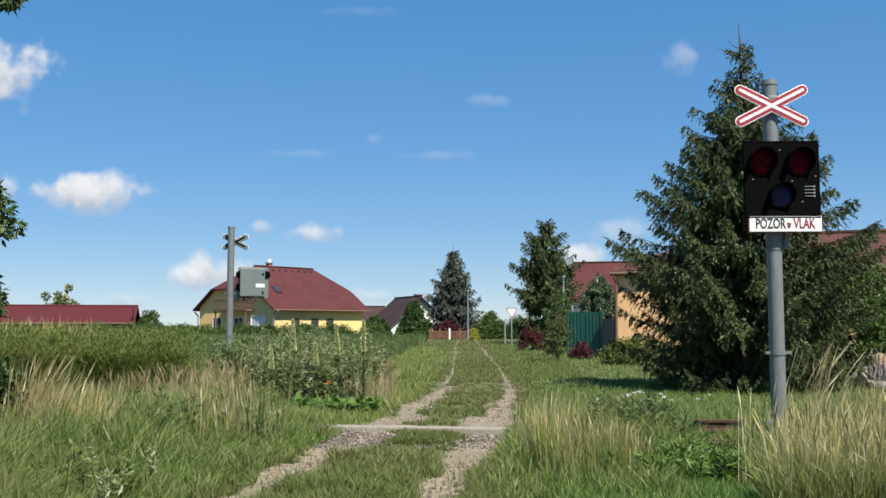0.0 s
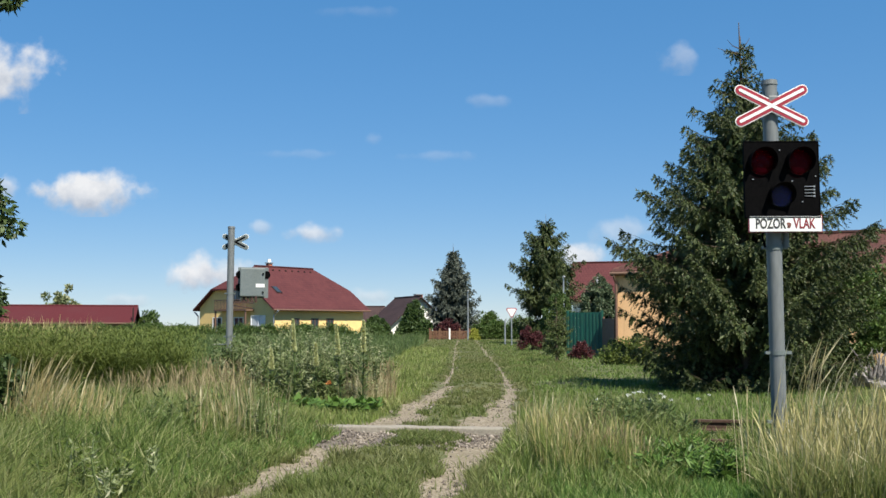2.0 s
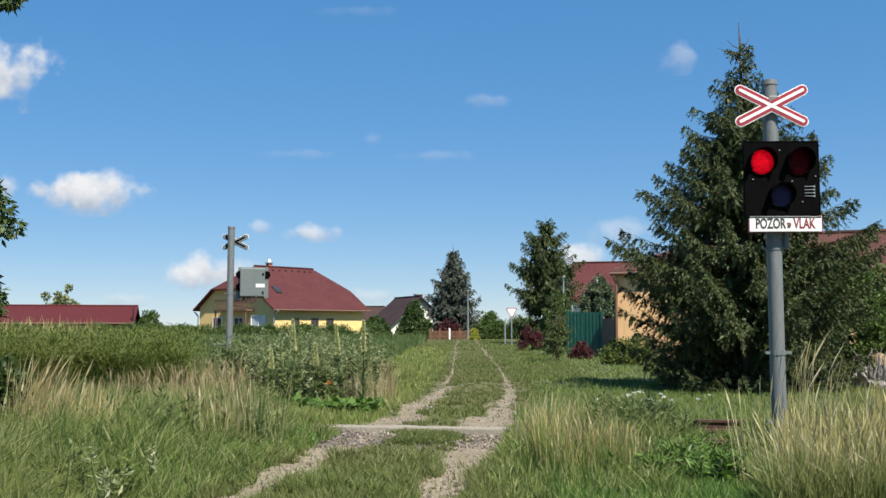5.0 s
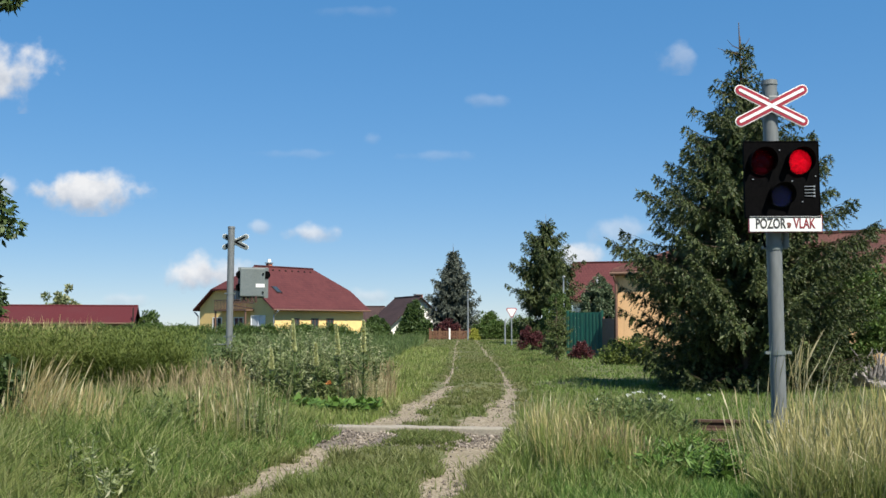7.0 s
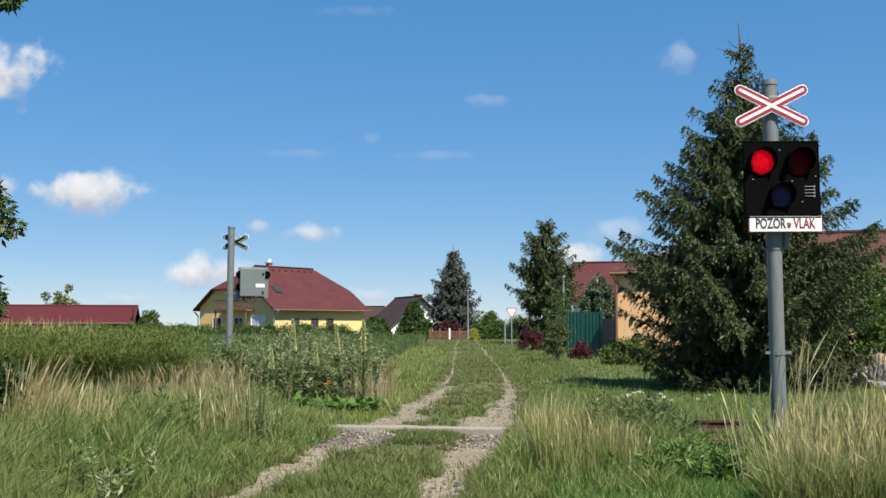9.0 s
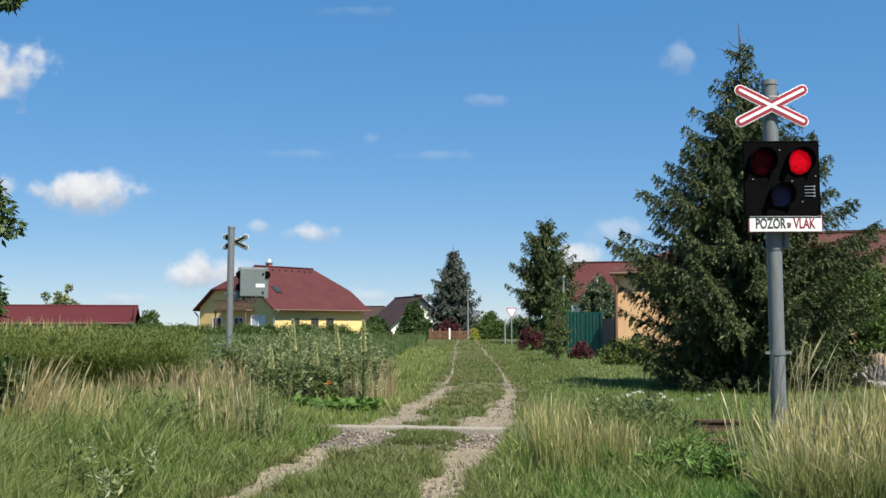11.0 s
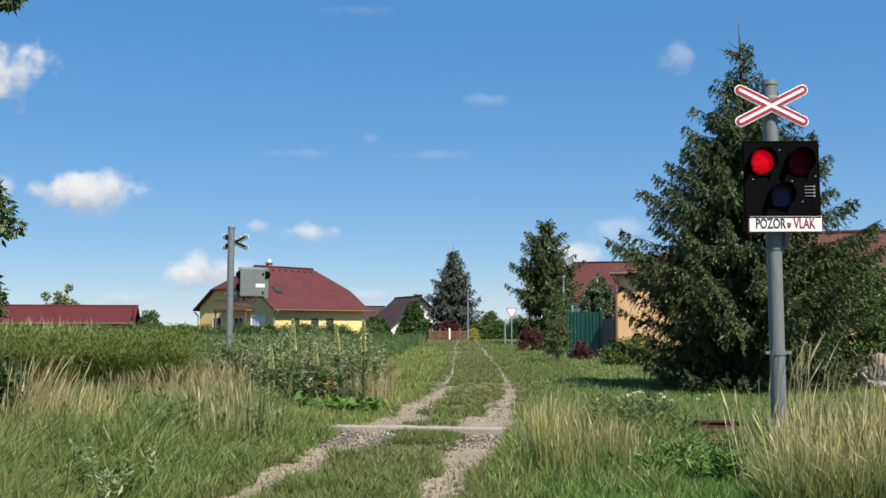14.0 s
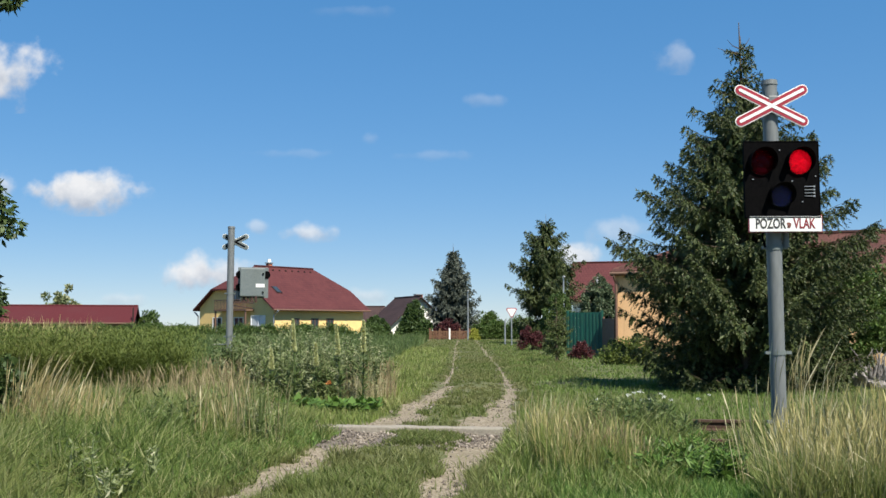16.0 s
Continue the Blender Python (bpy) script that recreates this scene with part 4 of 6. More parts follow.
    # bare leading shoots about the top
    for az, z0, out, up in tips:
        e = (out * math.cos(az), out * math.sin(az))
        limb_tube(wood, [(0, 0, z0), (e[0] * 0.55, e[1] * 0.55, z0 + up * 0.35), (e[0], e[1], z0 + up)], [0.014, 0.01, 0.004], 5)
    tagged(part("bough_wood", wood, M_TWIG, ob), kind="stuff")
    B, A, W = np.concatenate(B), np.concatenate(A), np.concatenate(W)
    C = np.cross(A, unit(len(A)))
    C /= np.linalg.norm(C, axis=1, keepdims=True) + 1e-9
    cr = new("crown", diamonds("crown", B, A, C * W[:, None], mat, 0.12))
    cr.parent = ob
    return ob


def leaf_cloud(centres, radii, per, leaf, squash=1.0, hang=0.0, wide=0.55, inner=0.35):
    """Leaves around many small clumps: bases, directions and widths."""
    n = len(centres) * per
    c = np.repeat(centres, per, 0)
    r = np.repeat(radii, per)[:, None]
    o = unit(n)
    q = (inner + (1 - inner) * rng.random((n, 1)) ** 0.5)
    base = c + o * r * q * np.array([1, 1, squash])
    u = unit(n) * 0.8 + o * 0.5 + np.array([0, 0, 0.25 - hang])
    u /= np.linalg.norm(u, axis=1, keepdims=True)
    s = leaf * rng.uniform(0.6, 1.35, (n, 1))
    w = np.cross(u, unit(n))
    w /= np.linalg.norm(w, axis=1, keepdims=True) + 1e-9
    return base, u * s, w * s * wide


def bush(name, m, rx, ry, h, label, mat, category="bush", leaf=0.09, clumps=60, per=60, lump=0.28, low=0.12, stems=6, peak=0.0, group="", kind=""):
    """A shrub: several stems from the ground, and leaf clumps that fill an uneven dome or cone."""
    ob = thing(name, m, label, category, group, kind)
    p = rng.uniform(-1, 1, (clumps * 4, 3))
    p[:, 2] = (p[:, 2] + 1) / 2
    wide = np.sqrt(np.clip(1 - p[:, 2] ** 2, 0, 1)) * (1 - peak) + (1 - p[:, 2]) * peak
    keep = p[:, 0] ** 2 + p[:, 1] ** 2 < wide ** 2 + 0.02
    rad = np.sqrt(p[:, 0] ** 2 + p[:, 1] ** 2) / (wide + 0.05)
    keep &= (rad > 0.35) | (p[:, 2] > 0.6) | (rng.random(len(p)) < 0.4)
    p = p[keep][:clumps]
    c = np.stack([p[:, 0] * rx, p[:, 1] * ry, low * h + p[:, 2] * h * (0.95 - low)], 1)
    rr = lump * min(rx, h) * rng.uniform(0.55, 1.25, len(c))
    b, a, w = leaf_cloud(c, rr, int(per * 1.7), leaf)
    b[:, 2] = np.maximum(b[:, 2], 0.01)
    cr = new("crown", diamonds("crown", b, a, w, mat))
    cr.parent = ob
    bm = bmesh.new()
    for i in range(stems):
        az = i * 2.4
        e = c[int(rng.integers(len(c)))]
        limb_tube(bm, [(0.05 * math.cos(az), 0.05 * math.sin(az), -0.03), (e[0] * 0.4, e[1] * 0.4, e[2] * 0.5), tuple(e)], [0.02 + 0.012 * h, 0.012 + 0.006 * h, 0.005], 5)
    tagged(part("stalk", bm, M_TWIG, ob), kind="stuff")
    return ob


BIG = [(0.25, 1.75), (0.7, 2.45), (1.3, 2.9), (2.1, 3.15), (2.7, 3.15), (3.4, 2.95), (3.7, 2.65), (4.25, 2.2), (4.7, 1.95), (5.3, 1.5), (5.8, 1.15), (6.3, 0.7), (6.8, 0.45), (7.3, 0.34), (7.5, 0.2), (7.8, 0.05)]
spruce(pose(6.58, 21.5, 0), 8.1, BIG, "tall dark green spruce with drooping boughs on a lawn", M_SPRUCE, gap=0.36, arms=12, step=0.085, twig=0.52, shoot=0.08, per=7, gaps=0.05, uneven=0.36, hang=1.5,
       tips=((math.pi, 7.4, 0.5, 0.12), (math.pi, 7.5, 0.28, 0.2), (0.0, 7.5, 0.22, 0.25), (1.2, 7.45, 0.2, 0.4)))
MID = [(0.5, 2.0), (1.6, 2.9), (3.2, 3.2), (4.6, 3.1), (5.6, 2.9), (6.6, 2.3), (7.6, 1.7), (8.6, 0.9), (9.2, 0.4), (9.7, 0.1)]
spruce(pose(7.85, 75, 0, 0, 0, 40), 9.8, MID, "open-crowned green spruce behind the lane", M_SPRUCE, gap=0.85, arms=11, step=0.2, twig=0.9, shoot=0.2, gaps=0.05, per=6, droop=0.3, uneven=0.36, lift=0.12, hang=0.8)
FAR = [(0.4, 2.6), (2.0, 3.3), (3.6, 3.2), (5.2, 2.7), (6.8, 1.8), (8.2, 0.9), (9.2, 0.35), (10.0, 0.06)]
spruce(pose(1.1, 105, 0, 0, 0, 100), 10.1, FAR, "dense blue-grey spruce at the lane's end", M_SPRUCE_BLUE, gap=0.55, arms=10, step=0.24, twig=1.1, shoot=0.25, per=6, droop=0.22, uneven=0.5, hang=1.2)
SMALL = [(0.45, 0.6), (0.9, 0.72), (1.5, 0.55), (2.1, 0.24), (2.4, 0.05)]
spruce(pose(4.35, 38, 0, 0, 0, 10), 2.45, SMALL, "small bushy green spruce on a lawn", M_SPRUCE_YOUNG, gap=0.23, arms=8, step=0.07, twig=0.28, shoot=0.075, per=5, uneven=0.4)

# right-hand garden
bush("apple_tree", pose(9.9, 24.3, 0), 1.9, 1.3, 3.2, "leafy green fruit tree beside the spruce", M_TREE, "tree", 0.085, 380, 66, 0.13, 0.16, 9)
bush("apple_tree", pose(12.6, 24.5, 0), 1.9, 1.6, 3.3, "leafy green fruit tree beside the spruce", M_TREE, "tree", 0.085, 280, 66, 0.13, 0.16, 9)
bush("shrub", pose(6.7, 35.5, 0), 1.1, 0.9, 0.95, "low grassy green shrub by the house wall", M_GOLDENROD, "shrub", 0.09, 70, 50, 0.22)
bush("shrub", pose(5.2, 47.0, 0), 0.6, 0.6, 0.8, "dark low shrub near the gate", M_WEED, "shrub", 0.1, 30, 40, 0.25)
bush("red_shrub", pose(4.9, 55, 0), 0.75, 0.6, 1.35, "dark red-leaved barberry shrub", M_RED_LEAF, "shrub", 0.1, 45, 45, 0.25)
bush("red_shrub", pose(5.7, 41, 0), 0.5, 0.5, 0.7, "dark red-leaved barberry shrub", M_RED_LEAF, "shrub", 0.09, 30, 40, 0.25)
bush("garden_pine", pose(8.7, 55, 0), 1.2, 1.1, 4.3, "round-headed blue-green pine behind the gate", M_PINE, "tree", 0.13, 240, 60, 0.17, 0.1)
bush("garden_tree", pose(6.7, 58, 0), 1.3, 1.2, 3.6, "dense green conifer shrub beside the lane", M_THUJA, "tree", 0.1, 200, 60, 0.16, 0.05, 5, 0.5)
bush("thuja", pose(-2.85, 100, 0), 2.1, 1.8, 3.8, "cone-shaped dark green thuja", M_THUJA_DARK, "tree", 0.2, 260, 70, 0.16, 0.02, 4, 0.7, "garden thujas")
bush("thuja", pose(-6.8, 102, 0), 1.5, 1.4, 2.4, "round dark green thuja", M_THUJA_DARK, "tree", 0.2, 220, 70, 0.18, 0.02, 4, 0.3, "garden thujas")
bush("shrub", pose(4.8, 108, 0), 2.0, 1.5, 2.9, "green hedge trees at the end of the lane", M_TREE, "shrub", 0.22, 70, 45, 0.2)
bush("shrub", pose(3.6, 99, 0), 1.0, 0.8, 1.5, "green shrub at the end of the lane", M_TREE, "shrub", 0.18, 50, 45, 0.22)
for x, y, rx, h in ((5.6, 101, 1.6, 1.9), (8.2, 100, 2.0, 2.3), (10.8, 99, 1.8, 2.5)):
    bush("hedge", pose(x, y, 0), rx, 0.9, h, "dark green leafy hedge beyond the road sign", M_TREE, "hedge", 0.16, 120, 50, 0.24, 0.0, 3, 0, "garden hedges")
bush("golden_shrub", pose(3.05, 96, 0), 0.6, 0.6, 1.1, "yellow-green golden shrub beside the lane", M_YELLOW_LEAF, "shrub", 0.14, 35, 40, 0.25, 0.05, 4, 0.5)
bush("red_shrub", pose(0.6, 99.5, 0), 1.4, 0.8, 2.0, "dark red-leaved shrub behind the fence", M_RED_LEAF, "shrub", 0.18, 50, 45, 0.22)
bush("tree", pose(-43, 112, 0), 3.2, 2.5, 6.0, "distant pale green willow-like tree behind the shed", M_THISTLE, "tree", 0.4, 60, 45, 0.14, 0.1, 12)
bush("tree", pose(-27.5, 93, 0), 1.4, 1.2, 2.9, "green garden tree beside the shed", M_TREE, "tree", 0.2, 60, 45, 0.2)
for x, y, rx, h in ((-6.2, 86, 1.2, 1.6), (-9.5, 84, 2.6, 1.5), (-13.5, 80.5, 2.8, 1.45), (-19.0, 82, 3.0, 1.4), (-25, 82, 3.4, 1.5), (-32, 82, 4.0, 1.5), (-39.5, 82, 4.0, 1.55), (-11.6, 82, 1.8, 1.4), (-16.3, 81, 1.8, 1.42), (-22, 82, 2.0, 1.42), (-28.6, 82, 2.2, 1.45), (-35.7, 82, 2.4, 1.48)):
    bush("hedge", pose(x, y, 0), rx, 0.8, h, "clipped dark green hedge in front of the houses", M_THUJA, "hedge", 0.12, 170, 50, 0.24, 0.0, 3, 0, "garden hedges")


def dead_stump():
    ob = thing("tree_stump", pose(9.55, 22.2, 0), "grey weathered tree stump with bare broken roots", "stump")
    bm = bmesh.new()
    bmesh.ops.create_icosphere(bm, subdivisions=4, radius=0.42)
    for v in bm.verts:
        k = noise.fractal(v.co * 3.2, 1.0, 2.0, 5)
        v.co = Vector((v.co.x * 0.8, v.co.y * 0.6, v.co.z * 0.6 + 0.14)) * (1 + 0.5 * k)
        v.co.z = max(v.co.z, -0.05)
    part("stump_body", bm, M_DEADWOOD, ob)
    for i in range(24):
        az, up = rng.uniform(0.9, 2.3) * (1 if i % 2 else -1) * 1.6, rng.uniform(0.25, 0.75)
        x, z, l = 0.34 * math.sin(az), rng.uniform(0.25, 0.45), up
        y = -0.12 - 0.16 * rng.random()
        bm = bmesh.new()
        limb_tube(bm, [(x * 0.4, y * 0.5, z * 0.4), (x, y, z), (x * 1.25 + rng.normal(0, 0.06), y - 0.05, z + l * 0.5), (x * 1.4 + rng.normal(0, 0.1), y - 0.08, z + l * 0.8)], [0.05, 0.03, 0.016, 0.005], 6)
        part("root", bm, M_DEADWOOD, ob)
    mound = thing("earth_mound", pose(10.2, 22.9, 0), "heap of ochre earth under the fruit tree", "mound")
    bm = bmesh.new()
    bmesh.ops.create_icosphere(bm, subdivisions=4, radius=0.68)
    for v in bm.verts:
        v.co = Vector((v.co.x * 0.95, v.co.y * 0.7, max(-0.02, v.co.z * 0.95))) * (1 + 0.4 * noise.fractal(v.co * 4, 1.0, 2.0, 5))
        v.co.z = max(v.co.z, -0.05)
    part("earth_body", bm, M_SAND, mound, smooth=True)


dead_stump()


def near_branch():
    """A leafy bough of a tree whose trunk stands outside the view."""
    ob = thing("walnut_tree", pose(-5.68, 8.0, 0), "leafy green bough of a roadside tree", "tree", "trees")
    bm = bmesh.new()
    limb_tube(bm, [(0, 0, -0.05), (0.05, 0, 1.5), (-0.05, 0.05, 3.0), (0.0, 0, 4.6), (0.1, 0, 5.6)], [0.17, 0.14, 0.12, 0.08, 0.03], 12)
    part("trunk", bm, M_BARK, ob)
    arms = [((0, 0, 2.2), (1.0, 0.1, 2.7), (2.08, 0.0, 2.4)), ((0, 0, 2.2), (1.0, 0.1, 2.6), (2.1, 0.05, 2.2)), ((0, 0, 1.7), (1.1, 0.1, 1.9), (2.02, 0.05, 1.72)), ((0, 0, 1.5), (1.1, 0.1, 1.8), (2.0, 0.05, 1.56)),
            ((0, 0, 4.0), (1.0, 0.1, 4.55), (2.03, 0, 4.2)), ((0, 0, 3.0), (-1.0, 0.3, 4.0), (-1.8, 0.3, 4.4)), ((0, 0, 3.2), (0.3, -1.0, 4.2), (0.3, -1.8, 4.4)), ((0, 0, 3.2), (0.2, 1.0, 4.3), (0.0, 1.8, 4.6))]
    C, R = [], []
    for a in arms:
        bm = bmesh.new()
        limb_tube(bm, a, [0.06, 0.035, 0.008], 6)
        part("limb", bm, M_BARK, ob)
        a = np.array(a)
        for k in range(30):
            t = rng.uniform(0.5, 1.0)
            p = a[1] * (1 - t) * 2 + a[2] * (2 * t - 1) if t > 0.5 else a[0] * (1 - 2 * t) + a[1] * 2 * t
            C.append(p + rng.normal(0, 0.1, 3))
            R.append(rng.uniform(0.07, 0.13))
    b, u, w = leaf_cloud(np.array(C), np.array(R), 90, 0.07, hang=0.8, wide=0.42)
    cr = new("crown", diamonds("crown", b, u, w, M_WALNUT))
    cr.parent = ob


near_branch()

# ---------------------------------------------------------------- grass and weeds
def blades(name, x, y, h, w, bend, mat, label, wind=0.0, head=False, parent=None, psi=None):
    """Grass: each blade is bent its own way; a head is a thicker seed spike at the stem's top."""
    n = len(x)
    z = ground_z(x, y) - 0.01
    if parent is not None:
        z = z * 0 - 0.01
    phi = rng.uniform(0, 2 * np.pi, n)
    psi = rng.uniform(0, 2 * np.pi, n) if psi is None else psi
    b = bend * rng.uniform(0.2, 1.4, n)
    bx, by = np.cos(psi) * b + wind, np.sin(psi) * b
    w = w * rng.uniform(0.6, 1.7, n)
    sx, sy = np.cos(phi) * 0.5 * w, np.sin(phi) * 0.5 * w
    P = np.stack([x, y, z], 1)
    S = np.stack([sx, sy, 0 * sx], 1)

    def at(f):
        return P + np.stack([bx * h * f ** 2, by * h * f ** 2, h * (f - 0.25 * np.clip(b, 0, 1.2) * f ** 2)], 1)
    if head:
        S = S * 0.62
        v = np.stack([P - S * 0.6, P + S * 0.6, at(0.76) + S * 0.4, at(0.76) - S * 0.4, at(0.86) + S * 1.15, at(0.86) - S * 1.15, at(1.0)], 1)
        k = (np.arange(n) * 7)[:, None]
        q = np.concatenate([k + [0, 1, 2, 3], k + [3, 2, 4, 5]])
        t = k + [5, 4, 6]
        v = v.reshape(-1, 3)
    else:
        v = np.stack([P - S, P + S, at(0.55) + S * 0.8, at(0.55) - S * 0.8, at(1.0)], 1).reshape(-1, 3)
        k = (np.arange(n) * 5)[:, None]
        q, t = k + [0, 1, 2, 3], k + [3, 2, 4]
    ob = new(name, np_mesh(name, v, q, t, mat))
    if parent is not None:
        ob.parent = parent
        return tagged(ob, kind="stuff")
    return tagged(ob, label, "grass", kind="stuff")


def wedge(n, y0, y1, x0=-0.47, x1=0.47):
    """Places before the camera, evenly thick to the eye."""
    y = y0 * (y1 / y0) ** rng.random(n)
    return rng.uniform(x0, x1, n) * y + rng.normal(0, 0.1, n), y


def off_ruts(x, y):
    d = np.minimum(np.abs(x - rut_l(y)), np.abs(x - rut_r(y)))
    g = (rut_half(y) * (0.85 + 0.3 * np.sin(y * 3.1 + x * 2)) - 0.05) * (1 - 0.55 * np.clip((y - 21) / 8, 0, 1))
    kerb = (y > rail_y(x) - 0.75) & (y < rail_y(x) + 0.16) & (x > -1.75) & (x < 1.1)
    bed = (y > rail_y(x) - 1.9) & (y < rail_y(x)) & (x > -1.6) & (x < 0.95) & (np.abs(x + 0.22 + 0.1 * np.sin(y * 5)) > 0.42)
    # bare trodden gravel before and behind the edge beam
    k = y - rail_y(x) + 0.12 * np.sin(x * 5)
    bare = (x > -1.5) & (x < 1.0) & (((k > 0.32) & (k < 1.0)) | ((k > -1.0) & (k < -0.6)))
    return ((d > g) | (rng.random(len(x)) < 0.035)) & ~kerb & (~bed | (rng.random(len(x)) < 0.05)) & (~bare | (rng.random(len(x)) < np.where(np.abs(x + 0.2) < 0.4, 0.5, 0.14)))


def lane_side(x, y):
    """Distance outside the ruts; negative between them."""
    return np.maximum(rut_l(y) - x, x - rut_r(y))


def sown(name, n, y0, y1, pick, height, mat, label, width=0.0045, bend=0.5, x0=-0.47, x1=0.47, wind=0.0, head=False, grow=0.00045):
    x, y = wedge(n, y0, y1, x0, x1)
    k = pick(x, y) & (rng.random(n) < 1.0)
    x, y = x[k], y[k]
    h = height(x, y) * rng.uniform(0.55, 1.2, len(x))
    return blades(name, x, y, h, width + grow * y, bend, mat, label, wind, head)


def tufted(name, tufts, per, y0, y1, pick, height, mat, label, width, bend, x0, x1, grow=0.00045):
    """Grass in tufts: the blades of each spread from its middle, and no two tufts are alike."""
    tx, ty = wedge(tufts, y0, y1, x0, x1)
    tall = np.repeat(rng.uniform(0.55, 1.35, tufts), per)
    x0s, y0s = np.repeat(tx, per), np.repeat(ty, per)
    a, r = rng.uniform(0, 2 * np.pi, len(x0s)), np.abs(rng.normal(0, 0.07, len(x0s)))
    x, y = x0s + r * np.cos(a), y0s + r * np.sin(a)
    k = pick(x, y)
    x, y, a, tall = x[k], y[k], a[k], tall[k]
    h = height(x, y) * tall * rng.uniform(0.5, 1.15, len(x))
    return blades(name, x, y, h, width + grow * y, bend, mat, label, psi=a + rng.normal(0, 0.6, len(a)))


def near_left(x, y):
    return ((y < rail_y(x) - 1.0) | (x < -1.75)) & (lane_side(x, y) > 0.3) & (x < rut_l(y)) & (y < rail_y(x) - 0.1)


def left_height(x, y):
    s = np.clip((rut_l(y) - x - 0.25) / 1.7, 0, 1)
    return 0.13 + 0.42 * s + 0.07 * wob(x * 0.9, y)


def near_right(x, y):
    return (x > rut_r(y) + 0.3) & (y < rail_y(x) - 0.1)


def right_height(x, y):
    s = np.clip((x - rut_r(y) - 0.25) / 0.8, 0, 1)
    dip = np.exp(-((x / y * 11 - 3.05) / 0.45) ** 2)
    return (0.12 + 0.4 * s) * (1 - 0.72 * dip) * np.clip((y - 6.5) / 3.5, 0.35, 1) + 0.04 * wob(x * 1.2, y)


tufted("meadow_grass", 3400, 34, 6.3, 14, near_left, left_height, M_GRASS, "long mixed green meadow grass beside the lane", 0.0045, 0.75, -0.5, 0.05)
sown("meadow_leaf", 50000, 6.3, 14, near_left, lambda x, y: left_height(x, y) * 0.8, M_LUSH, "broad fresh green blades in the meadow", 0.008, 0.9, -0.5, 0.05)
tufted("meadow_grass", 1900, 30, 6.3, 13.5, near_right, right_height, M_GRASS, "long mixed green meadow grass beside the lane", 0.0045, 0.6, -0.02, 0.5)
sown("lush_grass", 16000, 7.3, 10.8, lambda x, y: near_right(x, y) & (x > 0.9) & (x < 3.4), lambda x, y: (0.2 + 0.05 * wob(x, y)) * np.clip((10.9 - y) / 2, 0.4, 1), M_LUSH, "fresh bright green low grass", x0=0.02, x1=0.4)
tufted("lane_grass", 4300, 30, 7.3, 40, lambda x, y: off_ruts(x, y) & (lane_side(x, y) < 0.6), lambda x, y: (0.09 + 0.035 * wob(x * 2, y) + 0.05 * (y < 10.6)) * np.where((y > 11.0) & (y < 13.3), 0.55, 1.0), M_LAWN, "short grass strip between the wheel ruts", 0.004, 0.75, -0.24, 0.14)
tufted("lane_grass", 420, 26, 11.6, 13.0, lambda x, y: (np.abs(x + 0.2 + 0.12 * np.sin(y * 6)) < 0.42) & (y < rail_y(x) - 0.68), lambda x, y: 0.075 + 0.02 * wob(x * 3, y), M_LAWN, "sparse short grass in the gravel between the ruts", 0.004, 0.75, -0.06, 0.03)
sown("lane_grass", 60000, 25, 96, lambda x, y: off_ruts(x, y) & (lane_side(x, y) < 2.6), lambda x, y: 0.09 + 0.03 * wob(x, y * 0.5), M_LAWN, "short grass verge along the lane", x0=-0.12, x1=0.14)
sown("lawn_grass", 80000, 13.2, 92, lambda x, y: (x > rut_r(y) + 0.4) & (y > rail_y(x) + 0.25), lambda x, y: 0.11 + 0.03 * wob(x, y) + 0.12 * np.exp(-((y - 14.2) / 0.9) ** 2), M_TURF, "mown green lawn grass beside the lane", x0=0.0, x1=0.5)
sown("verge_grass", 60000, 13.8, 60, lambda x, y: (x < rut_l(y) - 0.3) & (x > rut_l(y) - 3.2) & (y > rail_y(x) + 0.2), lambda x, y: 0.13 + 0.14 * np.clip((rut_l(y) - x) / 2.5, 0, 1) + 0.05 * wob(x, y), M_VERGE, "green verge grass along the lane", x0=-0.3, x1=0.03)
sown("crop", 56000, 26, 84, lambda x, y: x < rut_l(y) - 2.4, lambda x, y: 0.42 + 0.4 * np.clip((y - 26) / 45, 0, 1) + 0.03 * wob(x, y), M_FIELD, "dense green field crop", x0=-0.48, x1=0.0, bend=0.35, grow=0.0006)
sown("dry_grass", 1300, 7.0, 13, lambda x, y: near_left(x, y) & (rut_l(y) - x > 0.9) & (wob(x * 1.4, y * 1.2) > -0.2) & (y > 9.3) & (x < -0.325 * y), lambda x, y: 0.62 + 0.12 * wob(x, y), M_DRY, "straw-coloured dry grass stalks", 0.005, 0.18, -0.48, -0.1, 0.06, True)
sown("dry_grass", 2600, 22, 34, lambda x, y: x < -0.35 * y, lambda x, y: 1.43 + 0.08 * wob(x, y), M_DRY, "straw-coloured dry grass at the field's edge", 0.006, 0.2, -0.47, -0.2, 0.04, True)
sown("dry_grass", 1500, 8.8, 12.2, lambda x, y: (x > 0.9) & (x < 1.85), lambda x, y: 0.55 + 0.1 * wob(x, y), M_DRY, "straw-coloured dry grass stalks", 0.005, 0.25, 0.05, 0.25, 0.0, True)
sown("brown_grass", 2800, 9.2, 11.5, lambda x, y: (x > 1.15) & (x < 1.95), lambda x, y: 0.46 + 0.08 * wob(x, y), M_REED, "withered reddish brown grass", 0.005, 0.35, 0.05, 0.25, 0.0, True)
sown("tall_grass", 9000, 9.0, 12.2, lambda x, y: (x > 0.95) & (x < 1.75), lambda x, y: 0.5 + 0.1 * wob(x * 1.5, y), M_VERGE, "tall yellow-green grass tuft beside the lane", 0.005, 0.28, 0.03, 0.25)
